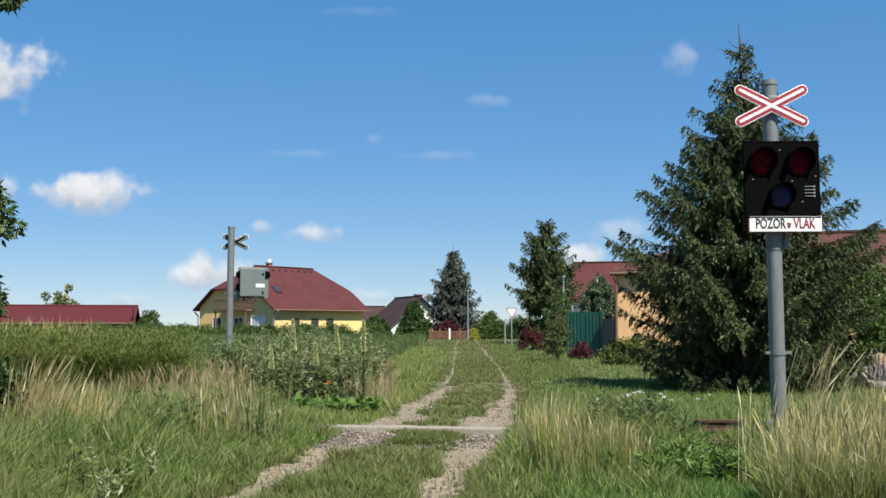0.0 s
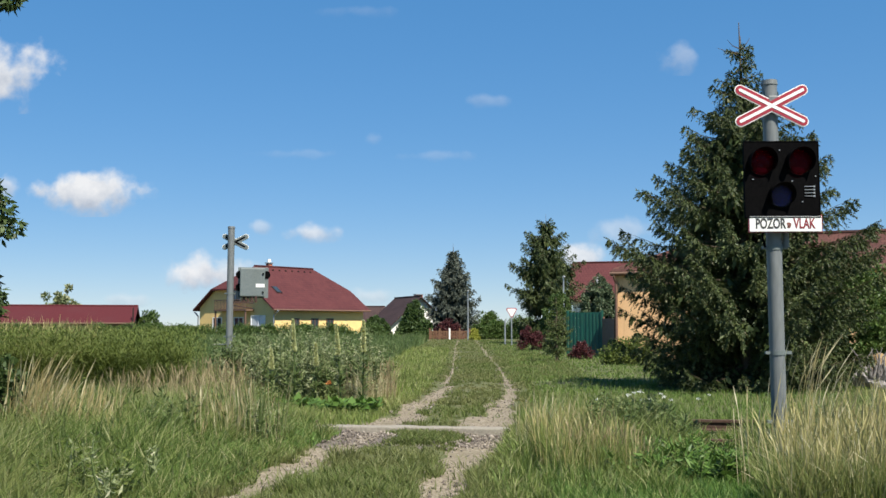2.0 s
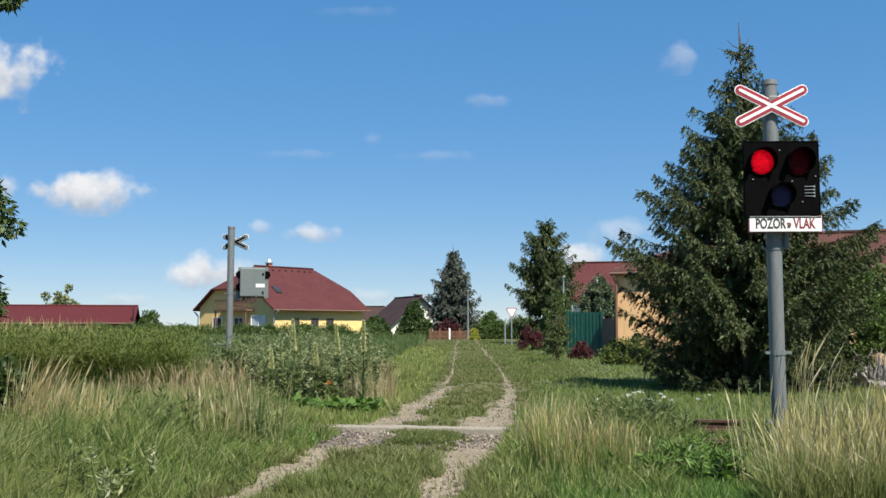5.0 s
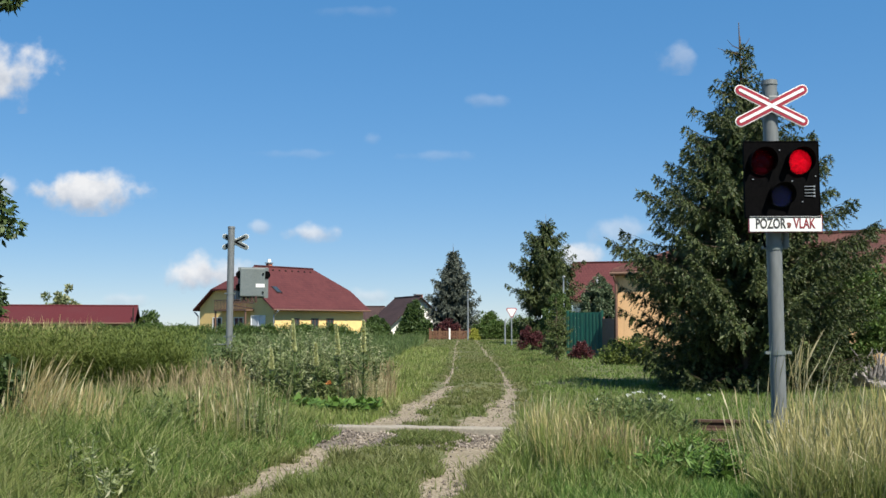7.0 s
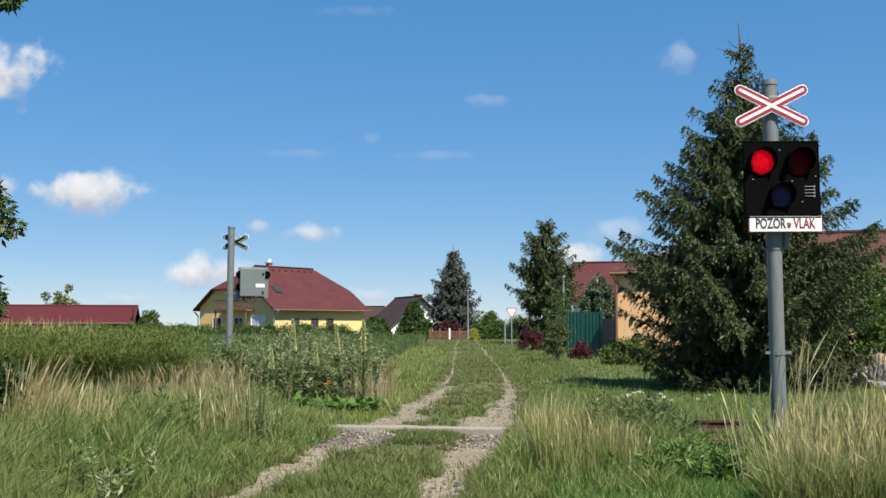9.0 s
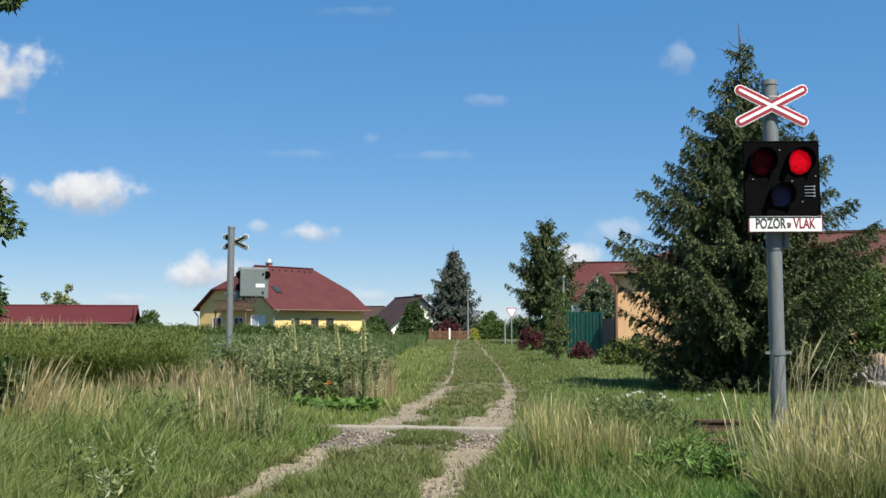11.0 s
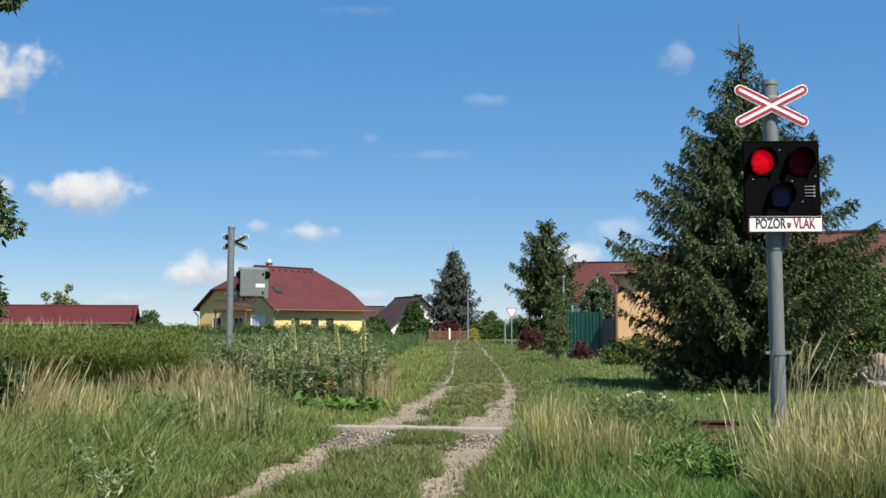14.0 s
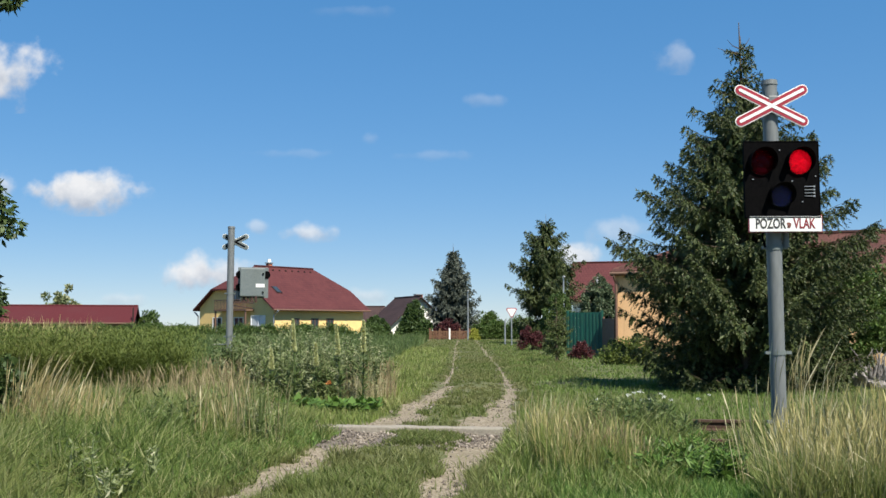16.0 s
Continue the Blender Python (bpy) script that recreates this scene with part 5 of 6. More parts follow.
sown("dry_grass", 1700, 7.0, 10.5, lambda x, y: x > 0.325 * y + 0.2 * wob(x, y * 2), lambda x, y: 0.74 + 0.14 * np.clip(x - 3.4, 0, 1) + 0.08 * wob(x, y), M_DRY, "thick straw-coloured tall grass", 0.008, 0.22, 0.3, 0.5, 0.0, True)
sown("dry_grass", 1000, 7.0, 10.5, lambda x, y: x > 0.33 * y, lambda x, y: 0.62 + 0.1 * wob(x, y), M_STRAW, "bleached leaning grass stems", 0.006, 0.6, 0.31, 0.5, 0.0, True)
sown("tall_grass", 17000, 7.0, 10.8, lambda x, y: x > 0.322 * y + 0.1 * wob(x * 2, y), lambda x, y: 0.5 + 0.1 * wob(x, y), M_GRASS, "tall yellow-green grass around the signal pole", 0.005, 0.4, 0.28, 0.5)
sown("brown_grass", 1300, 15.5, 20, lambda x, y: (x > -1.75) & (x < -0.85) & (y > 17.8), lambda x, y: 0.75 + 0.1 * wob(x, y), M_REED, "withered brown grass beside the weeds", 0.006, 0.3, -0.13, -0.04, 0.0, True)
sown("brown_grass", 1900, 12.5, 22, lambda x, y: (x > -7.5) & (x < -3.2) & (y > 14), lambda x, y: 0.62 + 0.2 * np.exp(-((x + 4.3) / 0.7) ** 2) + 0.08 * wob(x, y), M_REED, "withered pinkish brown grass round the far signal", 0.006, 0.3, -0.34, -0.16, 0.0, True)
tufted("meadow_grass", 1300, 30, 13.8, 24, lambda x, y: (x < rut_l(y) - 2.2) & (x > -10), lambda x, y: 0.42 + 0.08 * wob(x, y), M_GRASS, "rough tall grass behind the railway", 0.006, 0.6, -0.48, -0.1)


def sheaf(x, y, n, tall, spread, lean, mat=M_STRAW, stem=0.0118):
    """One clump of tall dry stems that the wind bends as a whole."""
    ob = thing("dry_grass_clump", pose(x, y, 0), "clump of tall pale dry grass stems with seed heads", "grass", "swaying grass clumps")
    a, r = rng.uniform(0, 2 * np.pi, n), spread * np.sqrt(rng.random(n))
    blades("stalk", r * np.cos(a), r * np.sin(a), tall * rng.uniform(0.62, 1.08, n), np.full(n, stem), 0.16, mat, "", lean, True, ob)
    return ob


SHEAVES = [sheaf(x, y, n, t, s, l) for x, y, n, t, s, l in (
    (3.1, 9.0, 18, 1.3, 0.13, 0.24), (3.28, 9.1, 22, 1.25, 0.16, 0.22), (3.5, 9.0, 24, 1.12, 0.2, 0.18), (2.92, 9.1, 8, 0.98, 0.14, 0.14), (3.9, 8.9, 30, 1.0, 0.22, 0.16),
    (2.72, 9.0, 7, 0.85, 0.12, 0.1), (4.2, 9.0, 30, 1.0, 0.2, 0.14), (3.5, 8.2, 22, 0.8, 0.22, 0.1), (3.0, 8.0, 14, 0.7, 0.2, 0.08), (4.0, 8.2, 24, 0.85, 0.22, 0.1), (3.3, 7.6, 14, 0.7, 0.22, 0.06), (2.6, 8.5, 14, 0.72, 0.14, 0.05), (2.78, 8.2, 18, 0.7, 0.16, -0.1), (2.9, 7.7, 14, 0.62, 0.18, -0.2))]
SHEAVES_LEFT = [sheaf(x, y, n, t, s, l, M_GOLD, 0.0125) for x, y, n, t, s, l in (
    (-4.3, 10.2, 120, 1.12, 0.19, 0.22), (-4.1, 10.1, 90, 0.9, 0.22, 0.16), (-4.05, 10.3, 110, 1.02, 0.2, 0.18), (-4.5, 10.0, 40, 0.8, 0.2, 0.12), (-3.75, 10.4, 80, 0.86, 0.18, 0.12), (-3.55, 10.6, 70, 0.82, 0.2, 0.08))]
SHEAVES_LEFT += [sheaf(x, y, n, t, s, l, m, 0.011) for x, y, n, t, s, l, m in (
    (-2.72, 11.0, 34, 0.9, 0.22, 0.02, M_REED), (-2.52, 10.9, 26, 0.8, 0.22, 0.0, M_GOLD), (-2.42, 11.2, 44, 0.97, 0.24, 0.03, M_REED), (-2.2, 11.0, 30, 0.85, 0.24, -0.02, M_STRAW), (-2.0, 11.2, 28, 0.78, 0.22, 0.02, M_REED), (-2.35, 10.3, 20, 0.66, 0.24, 0.03, M_GOLD))]
SHEAVES_LEFT += [sheaf(x, y, n, t, s, l, m, 0.0095) for x, y, n, t, s, l, m in (
    (0.92, 10.6, 40, 0.62, 0.16, 0.06, M_STRAW), (1.08, 10.8, 44, 0.72, 0.16, 0.05, M_STRAW), (1.22, 10.5, 40, 0.66, 0.18, 0.04, M_STRAW), (1.4, 10.7, 36, 0.62, 0.18, 0.06, M_DRY), (1.05, 10.1, 36, 0.55, 0.18, 0.05, M_DRY), (1.6, 10.6, 36, 0.6, 0.2, 0.04, M_REED))]


def weed(x, y, h, label, mat, spread=0.22, leaf=0.11, levels=9, per=5, name="weed", stems=4):
    """A tall weed: upright stems set with whorls of narrow leaves."""
    ob = thing(name, pose(x, y, 0), label, "weed", "weeds")
    bm = bmesh.new()
    B, U, W = [], [], []
    for i in range(stems):
        ex, ey = rng.normal(0, spread, 2)
        hh = h * rng.uniform(0.7, 1.05)
        limb_tube(bm, [(ex * 0.3, ey * 0.3, -0.02), (ex * 0.7, ey * 0.7, hh * 0.5), (ex, ey, hh)], [0.011, 0.008, 0.004], 5)
        n = levels * per
        f = 0.06 + 0.96 * rng.random(n) ** 0.8
        a = rng.uniform(0, 2 * np.pi, n)
        # short side shoots carry the leaves away from the stem
        off = rng.random(n) ** 2 * spread * 0.55 * (1.2 - f)
        B.append(np.stack([ex * (0.3 + 0.7 * f) + off * np.cos(a), ey * (0.3 + 0.7 * f) + off * np.sin(a), hh * f + off * 0.5], 1))
        b = a + rng.normal(0, 0.9, n)
        u = np.stack([np.cos(b), np.sin(b), rng.uniform(-0.7, 1.1, n)], 1)
        ln = leaf * (1.2 - 0.7 * f[:, None]) * rng.uniform(0.45, 1.45, (n, 1))
        U.append(u * ln)
        w = np.cross(u, np.array([0, 0, 1.0])) + rng.normal(0, 0.5, (n, 3))
        W.append(w / (np.linalg.norm(w, axis=1, keepdims=True) + 1e-9) * ln * rng.uniform(0.22, 0.44, (n, 1)))
    tagged(part("stalk", bm, M_WEED, ob), kind="stuff")
    lv = new("foliage", diamonds("foliage", np.concatenate(B), np.concatenate(U), np.concatenate(W), mat))
    lv.parent = ob
    return ob


for k in range(84):
    x, y = rng.uniform(-3.45, -1.15), rng.uniform(17.6, 21.4)
    weed(x, y, rng.uniform(0.9, 1.46) * (1 - 0.1 * abs(x + 2.4)), "tall grey-green thistle-like weed at the lane's edge", M_THISTLE if k % 3 else M_WEED, 0.2, 0.115, 14, 5, stems=3)
for k in range(18):
    weed(rng.uniform(-4.1, -3.2), rng.uniform(19.5, 23), rng.uniform(1.0, 1.38), "tall grey-green thistle-like weed at the lane's edge", M_THISTLE, 0.2, 0.12, 14, 5, stems=3)
for k in range(12):
    weed(rng.uniform(-5.3, -4.6), rng.uniform(23, 26), rng.uniform(0.9, 1.25), "dark green weed beside the far signal pole", M_WEED, 0.22, 0.17, 10, 6, stems=5)
for k in range(16):
    weed(rng.uniform(1.85, 2.6), rng.uniform(10.7, 11.9), rng.uniform(0.42, 0.66), "dark green bushy weed in the grass", M_WEED, 0.18, 0.1, 10, 6, stems=6)
for k in range(26):
    weed(rng.uniform(1.75, 2.75), rng.uniform(8.9, 10.8), rng.uniform(0.16, 0.36), "fresh green nettle-like weed in the grass", M_BROAD, 0.12, 0.11, 7, 5, stems=4)
for k in range(30):
    y = rng.uniform(7.3, 10.2)
    weed(rng.uniform(-0.46, -0.26) * y, y, rng.uniform(0.3, 0.5), "low green leafy weed in the meadow grass", M_GOLDENROD if k % 2 else M_THISTLE, 0.14, 0.08, 8, 4, stems=3)
for k in range(10):
    weed(rng.uniform(-2.15, -1.7), rng.uniform(10.8, 11.8), rng.uniform(0.6, 0.85), "thin dark half-dry weed at the lane's edge", M_THISTLE if k % 2 else M_WEED, 0.16, 0.05, 9, 3, stems=3)
for k in range(22):
    weed(rng.uniform(-5.2, -2.4), rng.uniform(10.5, 13.2), rng.uniform(0.45, 0.75), "green weed among long meadow grass", M_WEED if k % 2 else M_GOLDENROD, 0.15, 0.12, 9, 5, stems=4)


def thicket():
    """A dense stand of chest-high leafy stalks left of the far signal, flat-topped, with a steep front."""
    ob = thing("thicket", pose(-8.0, 20.5, 0), "dense bright green chest-high weed thicket", "thicket", kind="stuff")

    def front(x):
        return -4.0 + 0.16 * (x + 3.0) + 0.3 * np.sin(x * 1.7) + 0.15 * np.sin(x * 4.1)
    n = 7600
    x = rng.uniform(-5.2, 4.6, n)
    deep = np.where(rng.random(n) < 0.6, rng.random(n) ** 2 * 0.9, rng.uniform(0, 6.5, n))
    y = front(x) + deep
    keep = x < 3.95 - 0.23 * (y + 4.2) + 0.2 * np.sin(y * 3)
    x, y, deep = x[keep], y[keep], deep[keep]
    top = (1.28 + 0.05 * wob((x - 8) * 1.3, y + 20) + rng.normal(0, 0.045, len(x))) * np.clip(0.72 + deep * 0.6, 0.7, 1)
    k = 15
    f = rng.random((len(x), k)) ** 0.6
    lean = rng.normal(0, 0.07, (len(x), 2))
    b = np.stack([x[:, None] + lean[:, :1] * f, y[:, None] + lean[:, 1:] * f, top[:, None] * (0.06 + 0.94 * f)], 2).reshape(-1, 3)
    m = len(b)
    a = rng.uniform(0, 2 * np.pi, m)
    u = np.stack([np.cos(a), np.sin(a), rng.uniform(0.1, 1.3, m)], 1)
    u *= (rng.uniform(0.06, 0.13, m) * (1.25 - 0.55 * f.ravel()))[:, None]
    w = np.cross(u, np.array([0, 0, 1.0])) + rng.normal(0, 0.02, (m, 3))
    lv = new("foliage", diamonds("foliage", b, u, w / (np.linalg.norm(w, axis=1, keepdims=True) + 1e-9) * 0.015, M_GOLDENROD))
    lv.parent = ob


thicket()
# the dark leaf colour of this shrub stands for deep shade at the left edge
bush("shrub", pose(-4.66, 10.5, 0), 0.36, 0.4, 1.08, "leafy shrub coloured dark for deep shade at the meadow's edge", M_WALNUT, "shrub", 0.07, 60, 50, 0.25)


def mullein(x, y, h):
    ob = thing("mullein", pose(x, y, 0, rng.uniform(-3, 3), rng.uniform(-4, 4), 0), "tall mullein with a pale yellow flower spike", "weed", "mulleins")
    bm = bmesh.new()
    limb_tube(bm, [(0, 0, -0.02), (0.01, 0, h * 0.5), (0, 0, h)], [0.018, 0.014, 0.006], 6)
    part("stem", bm, M_WEED, ob)
    n = 420
    z = rng.uniform(h * 0.62, h, n)
    a = rng.uniform(0, 2 * np.pi, n)
    u = np.stack([np.cos(a), np.sin(a), 0 * a + 0.7], 1)
    b = np.stack([0.008 * np.cos(a), 0.008 * np.sin(a), z], 1)
    w = np.cross(u, unit(n))
    sp = new("flower_spike", diamonds("flower_spike", b, u * (0.018 + 0.04 * (h - z) / (0.38 * h))[:, None], w * 0.034, M_MULLEIN))
    sp.parent = ob
    n = 50
    z = rng.uniform(0.05, h * 0.6, n)
    a = rng.uniform(0, 2 * np.pi, n)
    u = np.stack([np.cos(a), np.sin(a), rng.uniform(-0.3, 1.0, n)], 1) * (0.17 * (1 - 0.6 * z / h))[:, None]
    w = np.cross(u, np.array([0, 0, 1.0])) * 0.35
    lv = new("foliage", diamonds("foliage", np.stack([0 * z, 0 * z, z], 1), u, w, M_WEED))
    lv.parent = ob


for x, y, h in ((-1.74, 17.0, 1.42), (-1.37, 17.0, 1.49), (-2.52, 17.0, 1.5), (-2.2, 17.2, 1.1), (-2.95, 17.2, 1.0)):
    mullein(x, y, h)


def burdock():
    ob = thing("burdock", pose(-1.9, 15.9, 0), "low patch of broad green burdock leaves", "weed", "weeds")
    n = 800
    x, y = rng.uniform(-0.85, 0.85, n), rng.uniform(-0.35, 0.45, n)
    b = np.stack([x, y, rng.uniform(0.03, 0.2, n)], 1)
    a = rng.uniform(0, 2 * np.pi, n)
    u = np.stack([np.cos(a), np.sin(a), rng.uniform(-0.4, 0.9, n)], 1) * rng.uniform(0.07, 0.15, (n, 1))
    w = np.cross(u, np.array([0, 0, 1.0])) * 1.0
    lv = new("foliage", diamonds("foliage", b, u, w, M_BROAD))
    lv.parent = ob


burdock()


def flowers():
    C, R = [], []
    for x, y, z in ((2.55, 13.3, 0.5), (2.45, 13.2, 0.48), (2.68, 13.5, 0.5), (2.3, 13.0, 0.36), (2.95, 14.2, 0.36), (3.3, 14.4, 0.33), (1.95, 12.6, 0.46), (3.5, 16, 0.3), (3.9, 15.2, 0.28), (2.8, 12.6, 0.2), (2.62, 13.1, 0.42), (4.4, 16.5, 0.25), (3.1, 14.0, 0.4)):
        C.append((x, y, z))
        R.append(0.035)
    ob = thing("yarrow_flowers", pose(0, 0, 0), "white yarrow flower heads in the grass", "flowers", kind="stuff")
    b, u, w = leaf_cloud(np.array(C), np.array(R), 26, 0.016, squash=0.3, wide=0.8)
    fl = new("flower_heads", diamonds("flower_heads", b, u, w, M_FLOWER))
    fl.parent = ob
    bm = bmesh.new()
    for x, y, z in C:
        tube(bm, (x, y, -0.02), (x, y, z), 0.004, seg=5)
    tagged(part("stalk", bm, M_WEED, ob), kind="stuff")
    pop = thing("poppy", pose(-1.93, 16.75, 0), "single orange-red poppy flower among weeds", "flower")
    b, u, w = leaf_cloud(np.array([(0, 0, 0.42), (0.03, 0.0, 0.44)]), np.array([0.014, 0.01]), 14, 0.035, wide=0.9)
    fl = new("petals", diamonds("petals", b, u, w, M_ORANGE))
    fl.parent = pop
    bm = bmesh.new()
    tube(bm, (0, 0, -0.02), (0, 0, 0.42), 0.005, seg=5)
    part("stem", bm, M_WEED, pop)


flowers()

# ---------------------------------------------------------------- sky: clouds far away
def cloud_mat():
    m, nt, b, out = node_mat("cloud")
    nt.nodes.remove(b)
    tc = nt.nodes.new("ShaderNodeTexCoord")
    info = nt.nodes.new("ShaderNodeObjectInfo")
    uv = nt.nodes.new("ShaderNodeUVMap")
    add = nt.nodes.new("ShaderNodeVectorMath")
    add.operation = "ADD"
    nt.links.new(tc.outputs["Object"], add.inputs[0])
    sc = nt.nodes.new("ShaderNodeVectorMath")
    sc.operation = "SCALE"
    sc.inputs[0].default_value = (900, 700, 500)
    nt.links.new(info.outputs["Random"], sc.inputs["Scale"])
    nt.links.new(sc.outputs[0], add.inputs[1])

    def tex(scale, detail, rough=0.55):
        n = nt.nodes.new("ShaderNodeTexNoise")
        n.inputs["Scale"].default_value, n.inputs["Detail"].default_value, n.inputs["Roughness"].default_value = scale, detail, rough
        nt.links.new(add.outputs[0], n.inputs["Vector"])
        return n.outputs["Fac"]

    def calc(op, a, b=0.0):
        n = nt.nodes.new("ShaderNodeMath")
        n.operation = op
        for s, v in zip(n.inputs, (a, b)):
            if hasattr(v, "is_linked"):
                nt.links.new(v, s)
            else:
                s.default_value = v
        return n.outputs[0]
    sep = nt.nodes.new("ShaderNodeSeparateXYZ")
    nt.links.new(uv.outputs[0], sep.inputs[0])
    cx, cy = calc("SUBTRACT", sep.outputs[0], 0.5), calc("SUBTRACT", sep.outputs[1], 0.42)
    r = calc("SQRT", calc("ADD", calc("MULTIPLY", cx, cx), calc("MULTIPLY", cy, cy)))
    core = calc("SUBTRACT", 0.98, calc("MULTIPLY", r, 2.3))
    shape = calc("ADD", core, calc("MULTIPLY", calc("SUBTRACT", tex(0.011, 5, 0.5), 0.5), 2.0))
    col = nt.nodes.new("ShaderNodeSeparateColor")
    nt.links.new(info.outputs["Color"], col.inputs[0])
    dens = nt.nodes.new("ShaderNodeMapRange")
    dens.interpolation_type = "SMOOTHSTEP"
    dens.inputs[1].default_value, dens.inputs[2].default_value = 0.0, 0.85
    nt.links.new(shape, dens.inputs[0])
    alpha = calc("MULTIPLY", dens.outputs[0], col.outputs[0])
    # sunlit tops and shaded undersides are painted into the tint, which glows by itself
    lit = calc("ADD", calc("MULTIPLY", tex(0.014, 5), 0.7), calc("MULTIPLY", cy, 0.9))
    tint = ramp(nt, lit, [(0.1, (0.5, 0.56, 0.66)), (0.5, (0.9, 0.91, 0.93))])
    em = nt.nodes.new("ShaderNodeEmission")
    nt.links.new(tint, em.inputs[0])
    em.inputs[1].default_value = 0.52
    tr = nt.nodes.new("ShaderNodeBsdfTransparent")
    mx = nt.nodes.new("ShaderNodeMixShader")
    nt.links.new(alpha, mx.inputs[0])
    nt.links.new(tr.outputs[0], mx.inputs[1])
    nt.links.new(em.outputs[0], mx.inputs[2])
    nt.links.new(mx.outputs[0], out.inputs[0])
    return m


M_CLOUD = cloud_mat()
CLOUDS = []


def cloud(x, z, w, h, thick):
    """A bank of cloud far beyond the village, as a shallow bowed sheet."""
    nx, nz = 9, 5
    u, v = np.meshgrid(np.linspace(0, 1, nx), np.linspace(0, 1, nz))
    co = np.stack([(u - 0.5) * w, 60 * ((u - 0.5) ** 2 + (v - 0.5) ** 2), (v - 0.5) * h], 2).reshape(-1, 3)
    a = np.arange(nz - 1)[:, None] * nx + np.arange(nx - 1)[None, :]
    q = np.stack([a, a + 1, a + 1 + nx, a + nx], 2).reshape(-1, 4)
    me = np_mesh("cloud", co, q, NO_TRIS, M_CLOUD)
    lay = me.uv_layers.new(name="UVMap")
    idx = np.zeros(len(me.loops), np.int32)
    me.loops.foreach_get("vertex_index", idx)
    lay.data.foreach_set("uv", np.stack([u.ravel()[idx], v.ravel()[idx]], 1).astype(np.float32).ravel())
    ob = new("cloud", me)
    ob.location = (x, 3500, z)
    ob.color = (thick, 0, 0, 1)
    ob.visible_shadow = False
    tagged(ob, "white fair-weather cumulus cloud in a blue sky" if thick > 0.8 else "thin wisp of white cloud in a blue sky", "cloud", "clouds", "structure")
    CLOUDS.append((ob, x, z))


for row in ((-1640, 925, 600, 330, 1.0), (-1250, 492, 700, 210, 1.0), (-800, 196, 460, 190, 1.0), (-468, 335, 235, 105, 0.75), (855, 975, 200, 150, 0.3), (493, 247, 230, 150, 0.85),
            (640, 345, 260, 140, 0.35), (164, 813, 220, 70, 0.18), (-18, 612, 380, 60, 0.14), (-500, 616, 480, 50, 0.1), (-1560, 500, 130, 120, 0.6), (-650, 355, 130, 70, 0.4), (-1120, 95, 240, 70, 0.3), (-250, 110, 220, 80, 0.4), (-252, 672, 100, 70, 0.15), (-300, 1140, 360, 60, 0.08)):
    cloud(*row)


def swallow():
    ob = thing("bird", pose(-25, 32, 4.6), "small dark bird in flight", "bird")
    bm = bmesh.new()
    bmesh.ops.create_uvsphere(bm, u_segments=10, v_segments=8, radius=0.018)
    bmesh.ops.scale(bm, vec=(2.4, 1, 1), verts=bm.verts)
    part("body", bm, M_BIRD, ob)
    for s in (-1, 1):
        bm = bmesh.new()
        extruded(bm, [(0.02, 0), (-0.012, 0.0), (-0.036, 0.075), (-0.012, 0.06)], 0.004, pose(0, 0, 0, -35 * s + (180 if s < 0 else 0), 0, 0))
        part("wing", bm, M_BIRD, ob)
    bm = bmesh.new()
    extruded(bm, [(-0.03, -0.006), (-0.03, 0.006), (-0.07, 0.015), (-0.06, 0), (-0.07, -0.015)], 0.003, pose(0, 0, 0, 90, 0, 0))
    part("tail", bm, M_BIRD, ob)
    return ob


BIRD = swallow()


# ---------------------------------------------------------------- what moves
def blink(times):
    """Rows of time and opening for a lamp that is lit between each pair of times."""
    rows = [(0.0, 0.0)]
    for a, b in times:
        rows += [(a - 0.03, 0.0), (a + 0.1, 1.0), (b - 0.06, 1.0), (b + 0.09, 0.0)]
    return [r for r in rows if r[0] <= 16.0]


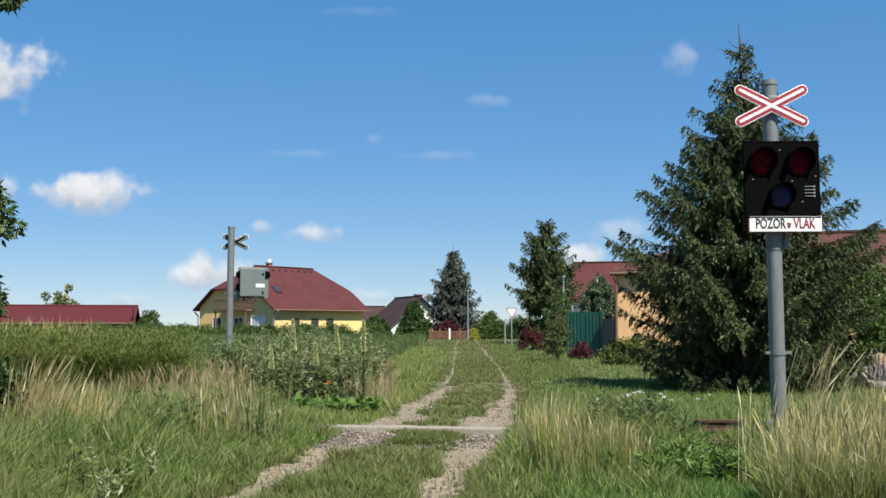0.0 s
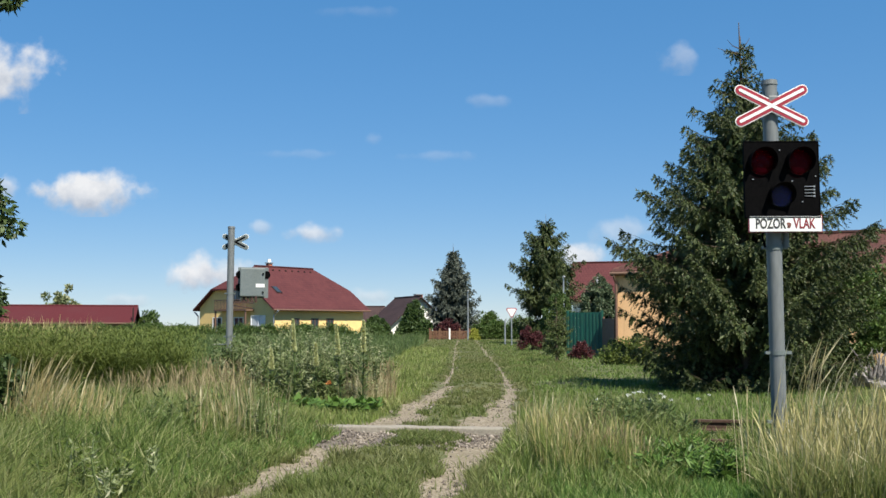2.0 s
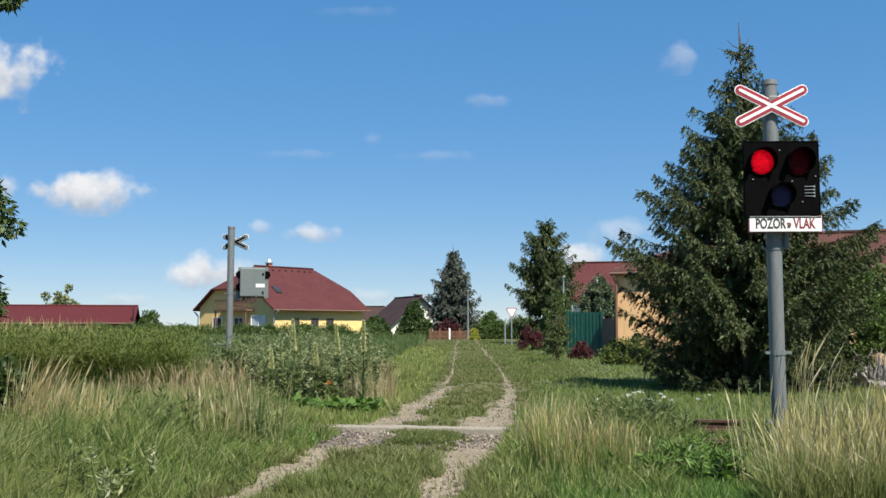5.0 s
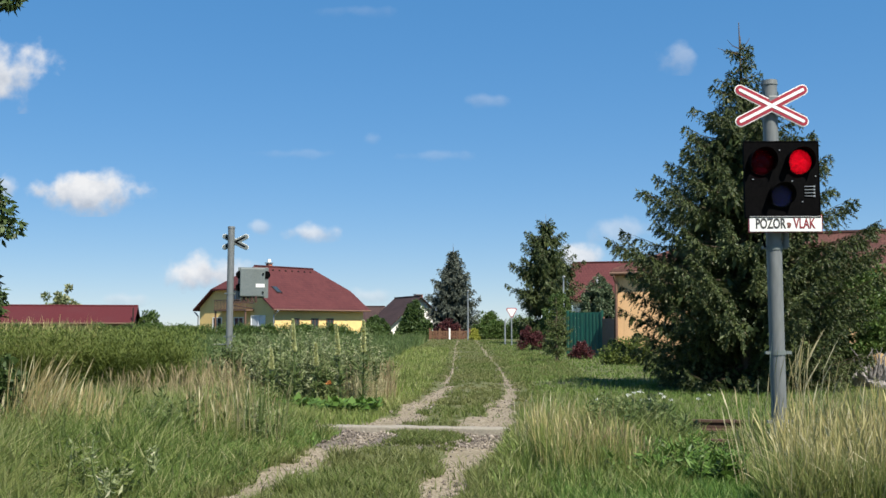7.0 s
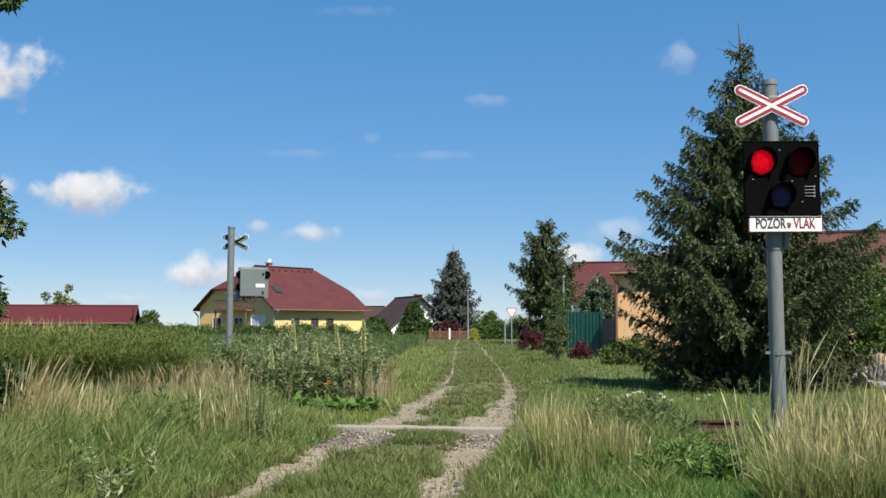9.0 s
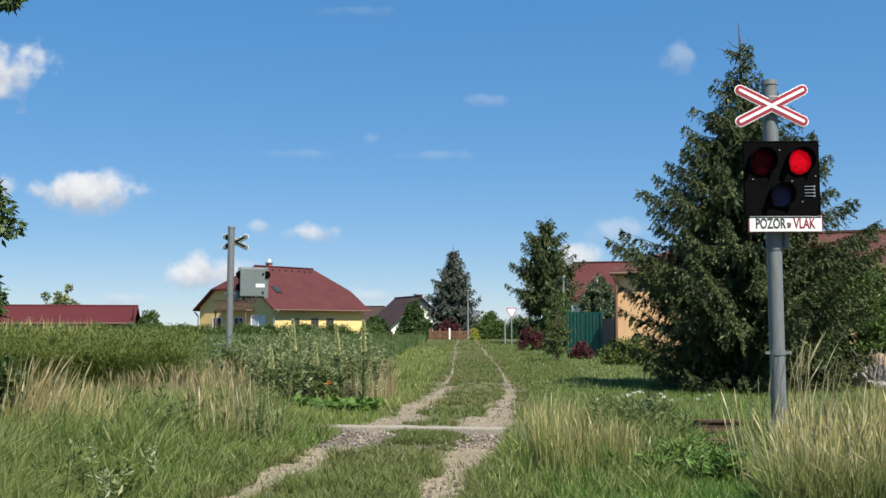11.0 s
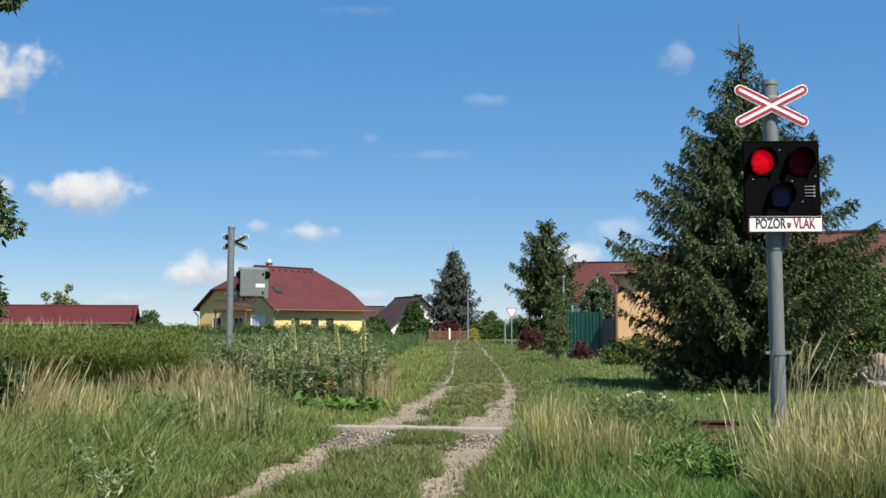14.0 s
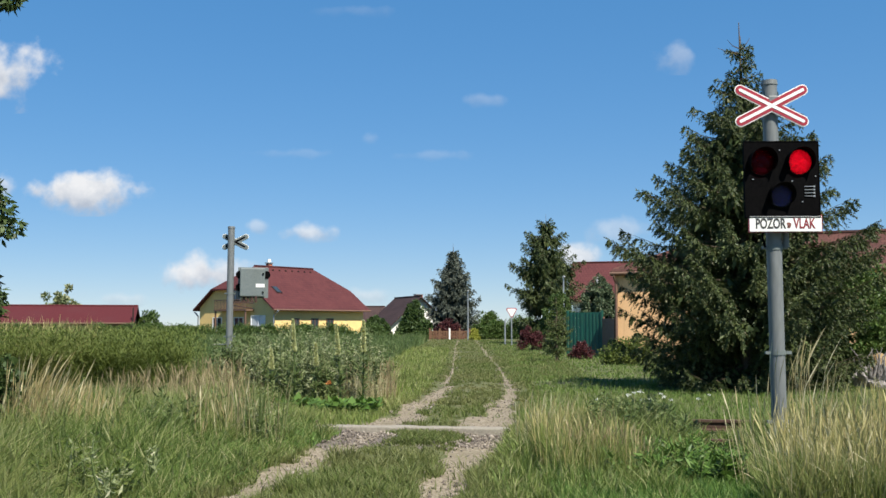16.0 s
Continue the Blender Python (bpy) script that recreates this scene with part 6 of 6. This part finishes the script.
# dry grass round the feet of the mulleins
SHEAVES_LEFT += [sheaf(x, y, n, t, s, l, M_STRAW, 0.0095) for x, y, n, t, s, l in (
    (-1.62, 17.3, 60, 0.5, 0.2, 0.05), (-1.4, 17.4, 80, 0.6, 0.22, 0.06), (-1.2, 17.5, 70, 0.62, 0.2, 0.06), (-1.05, 17.6, 40, 0.5, 0.18, 0.04), (-1.45, 17.9, 60, 0.72, 0.2, 0.05))]


def motions():
    left_on = [(2.22, 2.86)] + [(3.43 + 1.303 * k, 4.11 + 1.303 * k) for k in range(10)]
    right_on = [(2.92, 3.46)] + [(4.15 + 1.303 * k, 4.76 + 1.303 * k) for k in range(10)]
    for ob, times in ((SHUT_L, left_on), (SHUT_R, right_on), (SHUT_W, [(0.65, 1.17)])):
        rows = blink(times)
        if rows[-1][0] < 16.0:
            rows.append((16.0, rows[-1][1]))
        walk(ob, [(t, pose(0, 0, STRIPE * 0.5 * v)) for t, v in rows])
    gust = ((0, 0), (0.8, 1.5), (1.6, -2), (2.4, -4.5), (3.2, -5.5), (4.0, -7), (5.2, -9), (6.4, -10), (7.2, -11), (8.0, -10), (9.0, -10.5), (10.2, -11), (11.5, -10.5), (12.5, -11), (13.5, -10), (14.5, -11), (15.5, -10.5), (16, -11))
    for k, ob in enumerate(SHEAVES):
        x, y = ob.location.x, ob.location.y
        walk(ob, [(t, pose(x, y, 0, 0.6 * math.sin(t * 1.7 + k), a + 0.7 * math.sin(t * 2.3 + k * 1.9), 0)) for t, a in gust])
    for k, ob in enumerate(SHEAVES_LEFT):
        x, y = ob.location.x, ob.location.y
        walk(ob, [(t, pose(x, y, 0, 0.4 * math.sin(t * 1.4 + k), 0.12 * a + 0.8 * math.sin(t * 1.9 + k * 1.3), 0)) for t, a in gust])
    for ob, x, z in CLOUDS:
        walk(ob, [(0, pose(x, 3500, z)), (16, pose(x - 14, 3500, z + 2))])
    walk(BIRD, [(t, pose(x, 32, z)) for t, x, z in ((0, -70, 3.0), (3.2, -14.0, 4.4), (3.4, -10.7, 4.73), (3.5, -9.45, 4.52), (3.6, -7.7, 4.44), (3.8, -5.2, 4.37), (4.0, -3.07, 4.26), (4.4, 1.2, 4.2), (5.5, 14, 5.0), (16, 120, 12))])


motions()
